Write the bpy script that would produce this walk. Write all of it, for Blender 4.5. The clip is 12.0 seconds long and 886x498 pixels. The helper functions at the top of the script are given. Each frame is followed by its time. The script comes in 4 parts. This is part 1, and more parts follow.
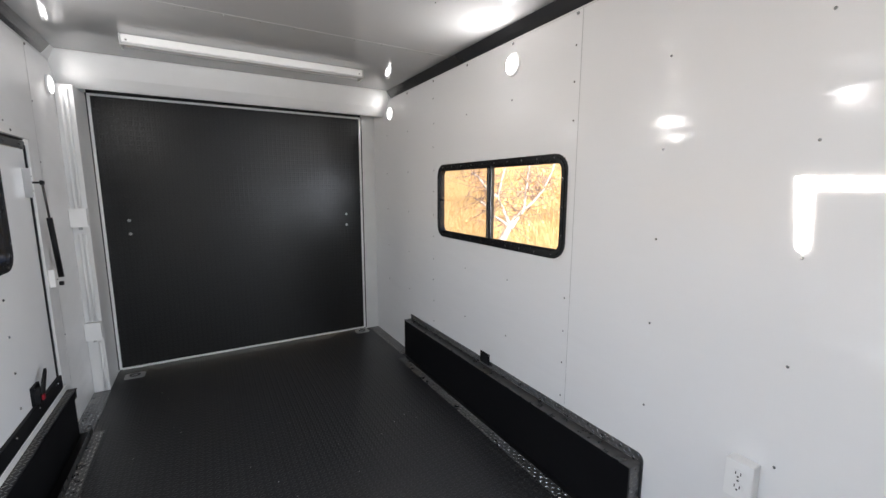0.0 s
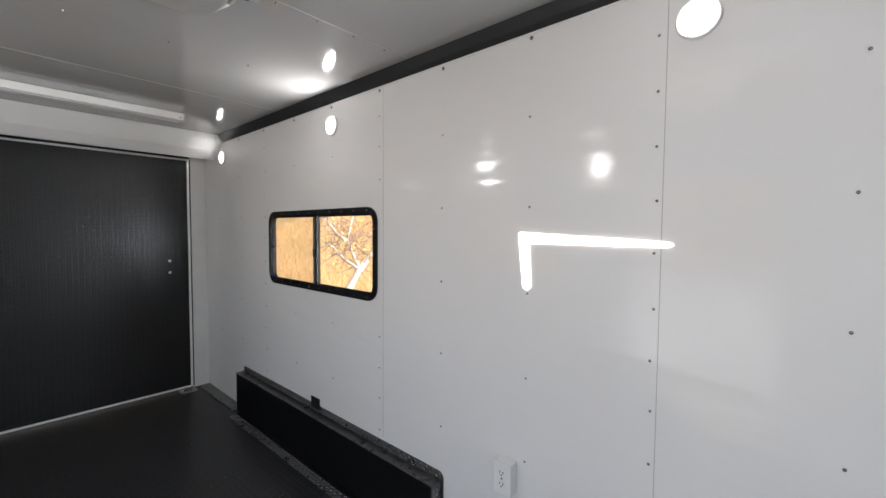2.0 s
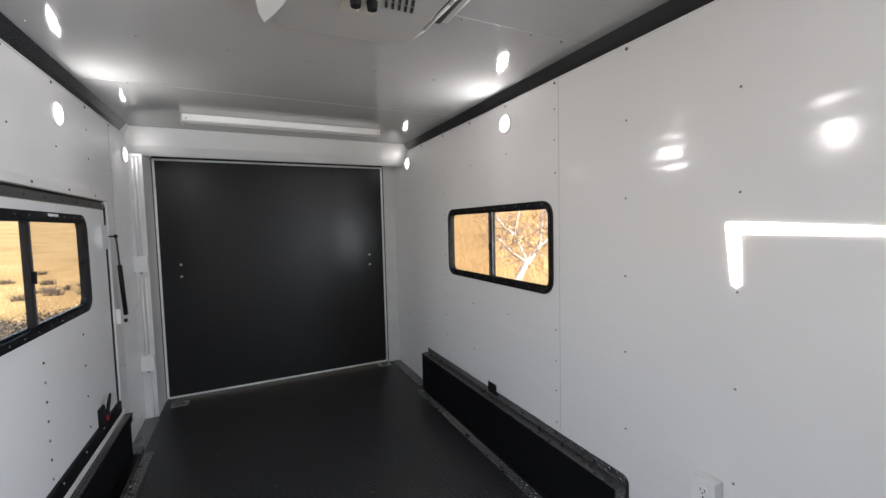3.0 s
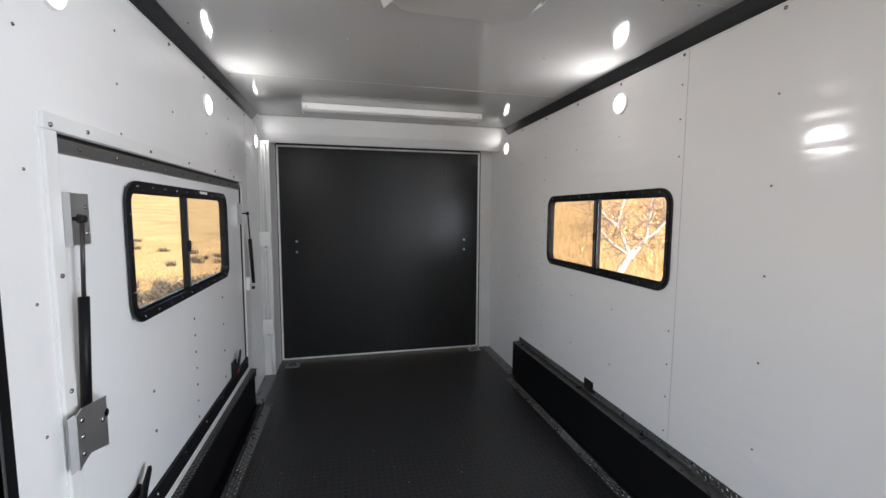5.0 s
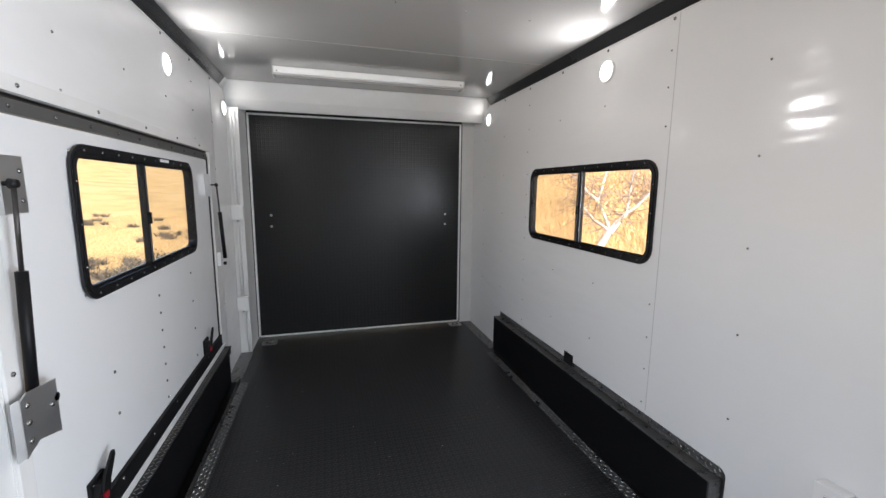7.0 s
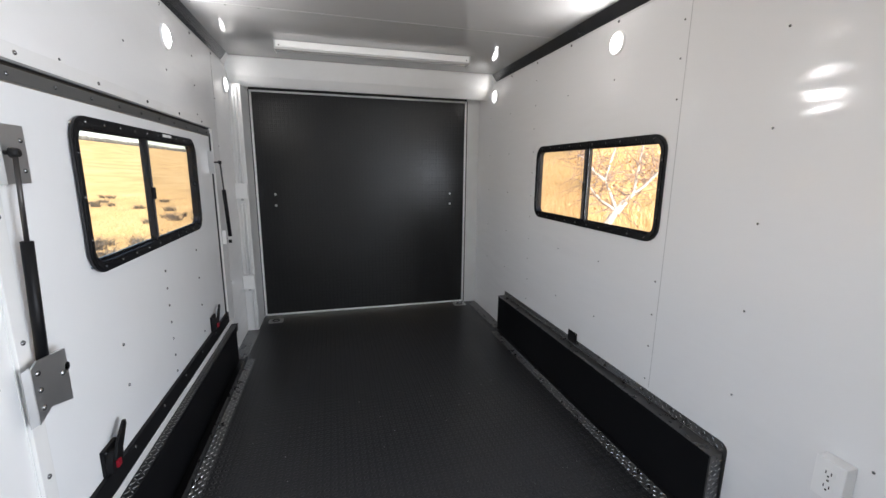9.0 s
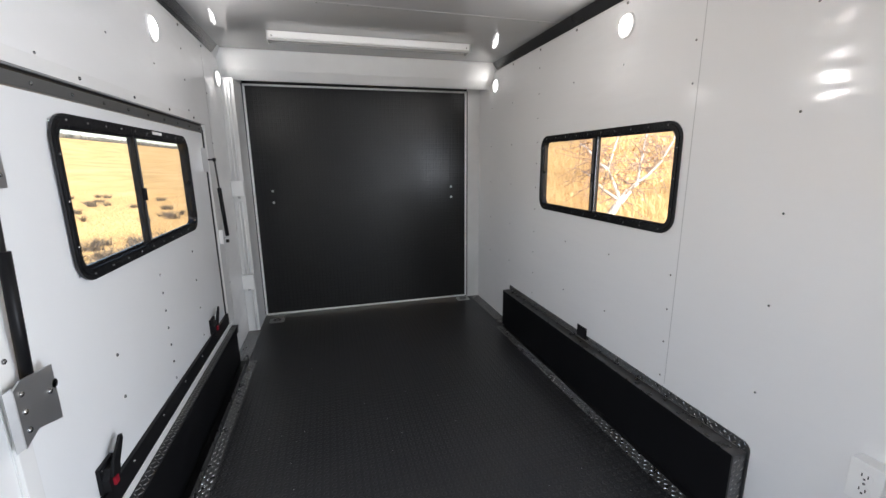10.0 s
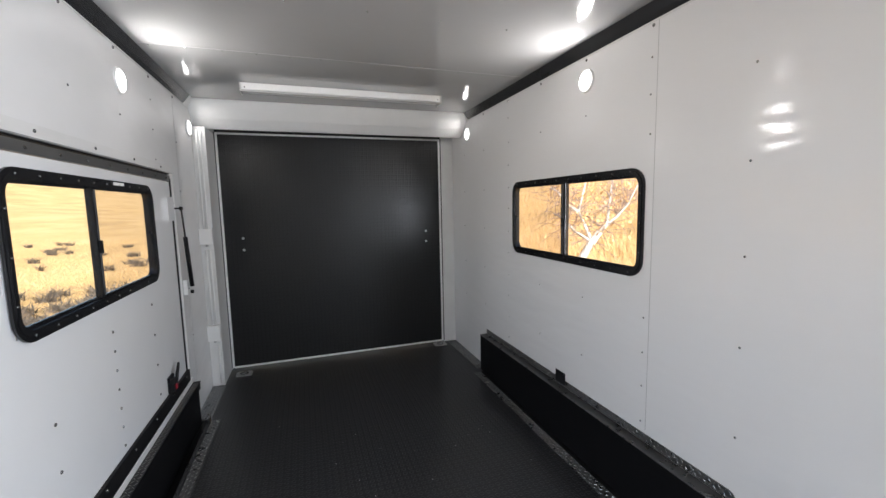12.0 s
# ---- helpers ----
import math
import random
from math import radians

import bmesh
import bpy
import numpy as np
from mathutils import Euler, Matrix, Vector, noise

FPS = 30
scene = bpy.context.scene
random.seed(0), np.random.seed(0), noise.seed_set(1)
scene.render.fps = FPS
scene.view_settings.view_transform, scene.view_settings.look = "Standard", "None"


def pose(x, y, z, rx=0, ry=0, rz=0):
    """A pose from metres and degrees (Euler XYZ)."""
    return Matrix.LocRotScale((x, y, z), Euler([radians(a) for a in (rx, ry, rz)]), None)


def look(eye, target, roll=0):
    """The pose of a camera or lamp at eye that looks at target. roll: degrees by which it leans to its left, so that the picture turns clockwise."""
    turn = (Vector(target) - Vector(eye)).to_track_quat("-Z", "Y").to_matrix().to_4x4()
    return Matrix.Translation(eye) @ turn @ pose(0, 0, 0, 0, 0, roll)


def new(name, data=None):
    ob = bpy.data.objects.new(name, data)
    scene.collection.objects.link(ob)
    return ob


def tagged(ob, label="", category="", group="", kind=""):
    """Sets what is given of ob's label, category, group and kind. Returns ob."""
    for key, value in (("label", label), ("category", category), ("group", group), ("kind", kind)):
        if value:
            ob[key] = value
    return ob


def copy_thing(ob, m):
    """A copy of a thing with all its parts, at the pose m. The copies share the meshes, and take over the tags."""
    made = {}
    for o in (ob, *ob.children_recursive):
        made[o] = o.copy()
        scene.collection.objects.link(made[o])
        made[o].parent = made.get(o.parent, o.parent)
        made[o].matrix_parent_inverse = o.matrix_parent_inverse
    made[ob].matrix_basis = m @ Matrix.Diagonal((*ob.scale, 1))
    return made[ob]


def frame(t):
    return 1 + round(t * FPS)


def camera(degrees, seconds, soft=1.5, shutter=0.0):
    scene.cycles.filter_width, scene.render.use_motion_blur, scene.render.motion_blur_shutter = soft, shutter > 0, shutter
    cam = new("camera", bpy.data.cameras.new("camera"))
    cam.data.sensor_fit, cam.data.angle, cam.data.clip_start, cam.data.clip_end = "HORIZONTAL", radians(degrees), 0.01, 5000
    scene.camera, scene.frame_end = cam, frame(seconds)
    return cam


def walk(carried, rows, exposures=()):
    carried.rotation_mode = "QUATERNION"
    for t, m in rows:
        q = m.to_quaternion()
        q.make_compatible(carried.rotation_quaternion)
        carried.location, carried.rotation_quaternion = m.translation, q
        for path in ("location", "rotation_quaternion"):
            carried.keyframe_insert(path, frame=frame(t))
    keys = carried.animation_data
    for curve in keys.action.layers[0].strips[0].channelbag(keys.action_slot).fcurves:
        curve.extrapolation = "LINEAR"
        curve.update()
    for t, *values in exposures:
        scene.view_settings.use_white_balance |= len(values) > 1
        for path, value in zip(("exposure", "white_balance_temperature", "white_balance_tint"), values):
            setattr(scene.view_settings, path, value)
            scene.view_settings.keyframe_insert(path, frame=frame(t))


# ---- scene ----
cam = camera(95.1, 12.0)
PATH = [
    (0, (-0.111, -1.246, 1.32), (0.884, 0.464, 1.025), 0.1),
    (0.5, (-0.041, -1.315, 1.362), (1.248, 0.203, 1.175), 0.6),
    (1, (-0.016, -1.456, 1.354), (1.452, -0.105, 1.211), 1.2),
    (1.5, (-0.004, -1.521, 1.356), (1.535, -0.248, 1.242), 1.2),
    (2, (-0.017, -1.533, 1.361), (1.476, -0.206, 1.268), 0.4),
    (2.5, (-0.049, -1.528, 1.351), (1.187, 0.038, 1.211), -0.7),
    (2.8, (-0.074, -1.528, 1.357), (0.942, 0.19, 1.23), -1.2),
    (3, (-0.098, -1.528, 1.368), (0.77, 0.27, 1.247), -1.4),
    (3.5, (-0.156, -1.523, 1.381), (0.4, 0.396, 1.283), -1.2),
    (3.7, (-0.157, -1.518, 1.387), (0.296, 0.428, 1.286), -1.0),
    (5.3, (-0.129, -1.477, 1.355), (0.345, 0.455, 1.149), 0.9),
    (5.5, (-0.116, -1.466, 1.355), (0.392, 0.455, 1.128), 0.9),
    (6, (-0.103, -1.428, 1.336), (0.448, 0.477, 1.072), 0.8),
    (6.5, (-0.12, -1.423, 1.337), (0.429, 0.479, 1.052), 0.6),
    (8.5, (-0.124, -1.448, 1.319), (0.405, 0.451, 0.979), 0.9),
    (9, (-0.12, -1.422, 1.309), (0.398, 0.472, 0.929), 0.6),
    (9.5, (-0.129, -1.394, 1.311), (0.374, 0.499, 0.906), 0.0),
    (10, (-0.129, -1.341, 1.314), (0.391, 0.544, 0.897), -0.6),
    (10.5, (-0.096, -1.285, 1.304), (0.48, 0.586, 0.897), -0.9),
    (11, (-0.067, -1.229, 1.302), (0.56, 0.635, 0.94), -0.9),
    (11.5, (-0.073, -1.261, 1.321), (0.544, 0.619, 1.032), -1.1),
    (12, (-0.1, -1.324, 1.334), (0.536, 0.56, 1.117), -1.2),
]
EXPOSURE = [(0.0, 1.48), (0.6, 1.16), (1.5, 1.07), (3.5, 1.07), (5.5, 1.15), (6.5, 1.25), (8.5, 1.31), (9.5, 1.34), (10.5, 1.36), (12.0, 1.25)]
walk(cam, [(t, look(eye, target, roll)) for t, eye, target, roll in PATH], EXPOSURE)


# ---- world, sun, exposure ----
world = bpy.data.worlds.new("sky")
scene.world = world
world.use_nodes = True
wnt = world.node_tree
sky = wnt.nodes.new("ShaderNodeTexSky")
sky.sky_type = "NISHITA"
sky.sun_disc = False
sky.sun_elevation = radians(35)
sky.sun_rotation = radians(180)
wnt.links.new(sky.outputs[0], wnt.nodes["Background"].inputs[0])
wnt.nodes["Background"].inputs[1].default_value = 0.12
sun_data = bpy.data.lights.new("sun", "SUN")
sun_data.energy = 3.9
sun_data.angle = radians(0.5)
sun_data.color = (1.0, 0.93, 0.84)
sun = new("sun", sun_data)
sun.matrix_world = look((0, -40, 28), (0, 0, 0))

# the room in metres
XR, XL = 1.25, -0.83
YF, YB = 2.346, -4.2
ZC = 2.095
PANEL_TOP = 2.036
# The right-hand lamp at -3.0 is unseen, added as fill.
LAMPS_R = (1.945, 0.405, -1.305, -3.0)
LAMPS_L = (1.935, 0.84, -0.28)
LAMP_Z = 1.925
LAMP_WATTS = 3.3
DAY_WATTS = 3.1


def led(x, y, z, side):
    data = bpy.data.lights.new("led", "AREA")
    data.shape = "DISK"
    data.size = 0.10
    data.energy = LAMP_WATTS * (0.05 if y > 1.9 else 0.55 if y < 0 else 1.0)
    data.color = (1.0, 0.958, 0.945)
    ob = new("led_light", data)
    ob.matrix_world = look((x + side * 0.019, y, z), (x + side, y, z - 0.2))
    return ob


def daylight(x, y, z, sy, sz, side, watts):
    data = bpy.data.lights.new("daylight", "AREA")
    data.shape = "RECTANGLE"
    data.size, data.size_y = sz, sy
    data.energy = watts
    data.color = (0.80, 0.88, 1.0)
    ob = new("daylight_lamp", data)
    ob.matrix_world = look((x, y, z), (x + side, y, z))
    return ob


for ly in LAMPS_R:
    led(XR, ly, LAMP_Z, -1)
for ly in LAMPS_L:
    led(XL, ly, LAMP_Z - 0.03, 1)


# sky lamps in the open entry door and in an unseen, added opening behind
daylight(XL - 0.03, -0.99, 0.65, 0.85, 1.15, 1, DAY_WATTS * 1.3)
daylight(XR + 0.03, -2.375, 1.0, 0.90, 1.8, -1, DAY_WATTS * 11)
# added fill lamp outside that opening, aimed to brighten the escape door
slant_fill = daylight(2.2, -3.6, 1.05, 1.5, 1.7, -1, DAY_WATTS * 21)
slant_fill.matrix_world = look((2.2, -3.6, 1.05), (-0.8, 0.1, 0.9))


# ---- materials ----
def material(name, base, rough=0.5, metal=0.0, var=0.0, scale=6.0, bump=0.0, bump_scale=60.0, spec=0.5, rough_var=0.0, coords="Object", detail=4.0):
    m = bpy.data.materials.new(name)
    m.use_nodes = True
    nt = m.node_tree
    b = nt.nodes["Principled BSDF"]
    b.inputs["Base Color"].default_value = (*base, 1)
    b.inputs["Roughness"].default_value = rough
    b.inputs["Metallic"].default_value = metal
    b.inputs["Specular IOR Level"].default_value = spec
    tc = nt.nodes.new("ShaderNodeTexCoord")
    if var or rough_var:
        n = nt.nodes.new("ShaderNodeTexNoise")
        n.inputs["Scale"].default_value = scale
        n.inputs["Detail"].default_value = detail
        nt.links.new(tc.outputs[coords], n.inputs["Vector"])
        if var:
            r = nt.nodes.new("ShaderNodeMapRange")
            r.inputs["To Min"].default_value = 1 - var
            r.inputs["To Max"].default_value = 1 + var
            nt.links.new(n.outputs["Fac"], r.inputs["Value"])
            mul = nt.nodes.new("ShaderNodeVectorMath")
            mul.operation = "SCALE"
            mul.inputs[0].default_value = base
            nt.links.new(r.outputs["Result"], mul.inputs["Scale"])
            nt.links.new(mul.outputs[0], b.inputs["Base Color"])
        if rough_var:
            r2 = nt.nodes.new("ShaderNodeMapRange")
            r2.inputs["To Min"].default_value = max(0.02, rough - rough_var)
            r2.inputs["To Max"].default_value = min(1.0, rough + rough_var)
            nt.links.new(n.outputs["Fac"], r2.inputs["Value"])
            nt.links.new(r2.outputs["Result"], b.inputs["Roughness"])
    if bump:
        n2 = nt.nodes.new("ShaderNodeTexNoise")
        n2.inputs["Scale"].default_value = bump_scale
        n2.inputs["Detail"].default_value = 3
        nt.links.new(tc.outputs[coords], n2.inputs["Vector"])
        bp = nt.nodes.new("ShaderNodeBump")
        bp.inputs["Strength"].default_value = 1.0
        bp.inputs["Distance"].default_value = bump
        nt.links.new(n2.outputs["Fac"], bp.inputs["Height"])
        nt.links.new(bp.outputs[0], b.inputs["Normal"])
    return m


def mnode(nt, op, a, b=None):
    n = nt.nodes.new("ShaderNodeMath")
    n.operation = op
    for i, v in enumerate((a, b)):
        if v is None:
            continue
        if isinstance(v, (int, float)):
            n.inputs[i].default_value = v
        else:
            nt.links.new(v, n.inputs[i])
    return n.outputs[0]


def coin_rubber(name, base, axes, pitch=0.033, depth=0.0032, rough=0.33):
    """Black rubber with rows of low ring-shaped coins."""
    m = material(name, base, rough, var=0.10, scale=3.0, rough_var=0.03, spec=0.42)
    nt = m.node_tree
    b = nt.nodes["Principled BSDF"]
    tc = nt.nodes.new("ShaderNodeTexCoord")
    sep = nt.nodes.new("ShaderNodeSeparateXYZ")
    nt.links.new(tc.outputs["Object"], sep.inputs[0])
    parts = []
    for ax in axes:
        f = mnode(nt, "FRACT", mnode(nt, "DIVIDE", mnode(nt, "ADD", sep.outputs[ax], 50.0), pitch))
        d = mnode(nt, "SUBTRACT", f, 0.5)
        parts.append(mnode(nt, "MULTIPLY", d, d))
    r = mnode(nt, "SQRT", mnode(nt, "ADD", parts[0], parts[1]))
    ring = nt.nodes.new("ShaderNodeValToRGB")
    els = ring.color_ramp.elements
    els[0].position, els[0].color = 0.16, (0.35, 0.35, 0.35, 1)
    els[1].position, els[1].color = 0.24, (1, 1, 1, 1)
    for p, v in ((0.34, 1.0), (0.40, 0.0)):
        e = els.new(p)
        e.color = (v, v, v, 1)
    nt.links.new(r, ring.inputs[0])
    bp = nt.nodes.new("ShaderNodeBump")
    bp.inputs["Strength"].default_value = 0.8
    bp.inputs["Distance"].default_value = depth
    nt.links.new(ring.outputs[0], bp.inputs["Height"])
    nt.links.new(bp.outputs[0], b.inputs["Normal"])
    return m


def panel_relief(m):
    """Thin sheet over studs: long lazy waves and a shallow dimple at every screw."""
    nt = m.node_tree
    tc = nt.nodes.new("ShaderNodeTexCoord")
    mp = nt.nodes.new("ShaderNodeMapping")
    mp.inputs["Scale"].default_value = (1.0, 0.8, 3.0)
    nt.links.new(tc.outputs["Object"], mp.inputs["Vector"])
    n = nt.nodes.new("ShaderNodeTexNoise")
    n.inputs["Scale"].default_value = 2.4
    n.inputs["Detail"].default_value = 2
    nt.links.new(mp.outputs[0], n.inputs["Vector"])
    sep = nt.nodes.new("ShaderNodeSeparateXYZ")
    nt.links.new(tc.outputs["Object"], sep.inputs[0])
    sq = []
    for axis, start, pitch in ((1, 0.004, 0.4064), (2, 0.527, 0.307)):
        f = mnode(nt, "FRACT", mnode(nt, "ADD", mnode(nt, "DIVIDE", mnode(nt, "SUBTRACT", sep.outputs[axis], start), pitch), 50.5))
        d = mnode(nt, "MULTIPLY", mnode(nt, "SUBTRACT", f, 0.5), pitch)
        sq.append(mnode(nt, "MULTIPLY", d, d))
    r2 = mnode(nt, "ADD", sq[0], sq[1])
    dimple = mnode(nt, "DIVIDE", 0.0006, mnode(nt, "ADD", r2, 0.0006))
    h = mnode(nt, "SUBTRACT", mnode(nt, "MULTIPLY", n.outputs["Fac"], 0.0062), mnode(nt, "MULTIPLY", dimple, 0.0011))
    bp = nt.nodes.new("ShaderNodeBump")
    bp.inputs["Distance"].default_value = 1.0
    nt.links.new(h, bp.inputs["Height"])
    nt.links.new(bp.outputs[0], nt.nodes["Principled BSDF"].inputs["Normal"])


M_WALL = material("white_panel", (0.78, 0.78, 0.78), 0.12, var=0.02, scale=1.5, spec=0.34, rough_var=0.04)
panel_relief(M_WALL)
# Greyer than the walls: the ceiling's dim reflections are put into the base colour.
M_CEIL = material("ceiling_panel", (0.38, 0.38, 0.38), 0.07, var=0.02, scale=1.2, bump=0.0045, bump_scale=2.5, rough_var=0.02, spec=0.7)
M_TRIM = material("white_trim", (0.76, 0.76, 0.75), 0.25, var=0.04, scale=9, bump=0.0004, bump_scale=20)
M_HEADER = material("satin_white_cover", (0.84, 0.84, 0.83), 0.55, var=0.05, scale=7, bump=0.0006, bump_scale=12, rough_var=0.12)
M_FRAME = material("painted_jamb", (0.72, 0.72, 0.71), 0.28, var=0.10, scale=7, bump=0.0006, bump_scale=30)
M_DOOR = material("escape_door_skin", (0.80, 0.81, 0.82), 0.14, var=0.02, scale=2, bump=0.005, bump_scale=1.5)
M_COVE = material("dark_cove", (0.034, 0.035, 0.037), 0.24, var=0.10, scale=5, rough_var=0.04, spec=0.8)
M_FLOOR = coin_rubber("coin_floor", (0.0185, 0.0190, 0.0205), (0, 1))
M_REAR = coin_rubber("coin_door", (0.010, 0.0102, 0.0105), (0, 2), depth=0.0042, rough=0.33)
M_BLACK = material("black_paint", (0.006, 0.006, 0.007), 0.45, var=0.2, scale=8, spec=0.18)
M_WINFRAME = material("black_window_frame", (0.012, 0.012, 0.013), 0.22, var=0.2, scale=30)
M_RUBBER = material("black_rubber", (0.008, 0.008, 0.009), 0.50, var=0.2, scale=40, spec=0.22)
# One metal as dark plate and lighter bars: glints are put into the colour.
M_PLATE = material("tread_plate", (0.12, 0.12, 0.12), 0.30, 0.8, var=0.2, scale=25, rough_var=0.12)
M_BAR = material("tread_bar", (0.76, 0.76, 0.75), 0.25, 0.75, var=0.15, scale=30)
# Bars of the black ledge, lightened to imitate their glints.
M_BAR_DARK = material("tread_bar_glint", (0.42, 0.42, 0.42), 0.25, 0.6, var=0.15, scale=30)
M_ALU = material("brushed_aluminium", (0.52, 0.52, 0.52), 0.36, 0.85, var=0.10, scale=14, rough_var=0.1)
M_STEEL = material("zinc_screw", (0.34, 0.34, 0.34), 0.25, 1.0, var=0.1, scale=50)
M_PLASTIC = material("white_plastic", (0.80, 0.80, 0.79), 0.35, var=0.02, scale=20)
M_GREYPL = material("grey_plastic", (0.42, 0.42, 0.41), 0.45, var=0.03, scale=20)
# Near-black for solid blocks that stand in for the shade inside slots and openings.
M_DARKPL = material("slot_shade", (0.01, 0.01, 0.01), 0.6)
M_RED = material("red_plastic", (0.27, 0.010, 0.022), 0.35, var=0.1, scale=30)


def emitter(name, color, strength):
    m = bpy.data.materials.new(name)
    m.use_nodes = True
    b = m.node_tree.nodes["Principled BSDF"]
    b.inputs["Base Color"].default_value = (0.8, 0.8, 0.8, 1)
    b.inputs["Emission Color"].default_value = (*color, 1)
    b.inputs["Emission Strength"].default_value = strength
    return m


# Near-white, barely metallic: the aluminium's gleam is put into the colour.
M_EDGE = material("bright_edge_trim", (0.86, 0.86, 0.85), 0.28, 0.1, var=0.08, scale=10)
M_LENS = emitter("led_lens", (1.0, 0.99, 0.97), 11.0)
M_LENS_DIM = emitter("led_lens_dim", (1.0, 0.99, 0.97), 2.8)
# Dimmer glow round each lens, imitating the soft halo of a bright lamp.
M_HALO = emitter("led_halo", (1.0, 0.97, 0.94), 0.75)
# Glow for the patch of light on the east wall, not a lamp.
M_PATCH = emitter("wall_patch_glow", (1.0, 0.90, 0.82), 3.2)

M_ROD = material("dark_rod", (0.06, 0.057, 0.055), 0.3, 0.6)
M_RAIL = material("grey_strip", (0.12, 0.12, 0.125), 0.35, 0.4, var=0.1, scale=20)
M_GLASS = bpy.data.materials.new("window_glass")
M_GLASS.use_nodes = True
gb = M_GLASS.node_tree.nodes["Principled BSDF"]
gb.inputs["Base Color"].default_value = (0.97, 0.97, 0.96, 1)
gb.inputs["Roughness"].default_value = 0.0
gb.inputs["Transmission Weight"].default_value = 1.0
gb.inputs["IOR"].default_value = 1.05
M_SCREENED = M_GLASS.copy()
M_SCREENED.name = "screened_window_glass"
M_SCREENED.node_tree.nodes["Principled BSDF"].inputs["Base Color"].default_value = (0.70, 0.68, 0.68, 1)


# ---- mesh helpers ----
def box(bm, x0, x1, y0, y1, z0, z1, bevel=0.0):
    r = bmesh.ops.create_cube(bm, size=1.0)
    vs = r["verts"]
    bmesh.ops.scale(bm, vec=(abs(x1 - x0), abs(y1 - y0), abs(z1 - z0)), verts=vs)
    bmesh.ops.translate(bm, vec=((x0 + x1) / 2, (y0 + y1) / 2, (z0 + z1) / 2), verts=vs)
    if bevel:
        es = list({e for v in vs for e in v.link_edges})
        bmesh.ops.bevel(bm, geom=es, offset=bevel, segments=2, affect="EDGES", profile=0.7)
    return vs


def cyl(bm, p0, p1, r, seg=14, r2=None):
    p0, p1 = Vector(p0), Vector(p1)
    d = p1 - p0
    res = bmesh.ops.create_cone(bm, cap_ends=True, segments=seg, radius1=r, radius2=r if r2 is None else r2, depth=d.length)
    m = Matrix.Translation((p0 + p1) / 2) @ d.to_track_quat("Z", "Y").to_matrix().to_4x4()
    bmesh.ops.transform(bm, matrix=m, verts=res["verts"])
    return res["verts"]


def part(name, bm, mat, parent=None, label="", kind="", smooth=False, loc=None):
    me = bpy.data.meshes.new(name)
    bmesh.ops.recalc_face_normals(bm, faces=bm.faces)
    if smooth:
        for f in bm.faces:
            f.smooth = True
    bm.to_mesh(me)
    bm.free()
    me.materials.append(mat)
    ob = new(name, me)
    if parent is not None:
        ob.parent = parent
    if loc is not None:
        ob.location = loc
    return tagged(ob, label=label, kind=kind)


def boxes(name, specs, mat, parent=None, label="", kind="", bevel=0.0):
    bm = bmesh.new()
    for s in specs:
        box(bm, *s, bevel=bevel)
    return part(name, bm, mat, parent, label, kind)


def thing(name, label, category, at=(0, 0, 0), group=""):
    ob = new(name)
    ob.location = at
    ob.empty_display_size = 0.05
    return tagged(ob, label=label, category=category, group=group)


def rrect(a0, a1, b0, b1, r, n=6):
    """Corner points of a rounded rectangle, counter-clockwise."""
    pts = []
    for cx, cy, s in ((a1 - r, b1 - r, 0), (a0 + r, b1 - r, 90), (a0 + r, b0 + r, 180), (a1 - r, b0 + r, 270)):
        for i in range(n + 1):
            t = radians(s + 90 * i / n)
            pts.append((cx + r * math.cos(t), cy + r * math.sin(t)))
    return pts


def ring_yz(bm, outer, inner, x0, x1):
    """A flat ring in a plane of constant x, with thickness from x0 to x1."""
    loops = [[bm.verts.new((x, a, b)) for a, b in pts] for x in (x0, x1) for pts in (outer, inner)]
    n = len(outer)
    for i in range(n):
        j = (i + 1) % n
        o0, i0, o1, i1 = loops
        bm.faces.new((o0[i], o0[j], i0[j], i0[i]))
        bm.faces.new((o1[i], i1[i], i1[j], o1[j]))
        bm.faces.new((o0[i], o1[i], o1[j], o0[j]))
        bm.faces.new((i0[i], i0[j], i1[j], i1[i]))


def plate_yz(bm, pts, x0, x1):
    a = [bm.verts.new((x0, p, q)) for p, q in pts]
    b = [bm.verts.new((x1, p, q)) for p, q in pts]
    bm.faces.new(a)
    bm.faces.new(list(reversed(b)))
    n = len(pts)
    for i in range(n):
        j = (i + 1) % n
        bm.faces.new((a[i], b[i], b[j], a[j]))


def wall_with_holes(name, x0, x1, y0, y1, z0, z1, holes, mat):
    """A wall slab along y with rectangular openings through it."""
    bm = bmesh.new()
    ys = sorted({y0, y1, *[h[0] for h in holes], *[h[1] for h in holes]})
    zs = sorted({z0, z1, *[h[2] for h in holes], *[h[3] for h in holes]})
    for i in range(len(ys) - 1):
        for k in range(len(zs) - 1):
            cy, cz = (ys[i] + ys[i + 1]) / 2, (zs[k] + zs[k + 1]) / 2
            if any(h[0] < cy < h[1] and h[2] < cz < h[3] for h in holes):
                continue
            box(bm, x0, x1, ys[i], ys[i + 1], zs[k], zs[k + 1])
    bmesh.ops.remove_doubles(bm, verts=bm.verts, dist=1e-5)
    seen = {}
    for f in list(bm.faces):
        key = tuple(round(c, 4) for c in f.calc_center_median())
        seen.setdefault(key, []).append(f)
    dead = [f for fs in seen.values() if len(fs) > 1 for f in fs]
    bmesh.ops.delete(bm, geom=dead, context="FACES")
    return part(name, bm, mat, kind="structure")


# ---- structure ----
RWIN = (0.018, 1.155, 1.003, 1.474)
LWIN = (-0.008, 1.102, 0.982, 1.458)
RIM = 0.033


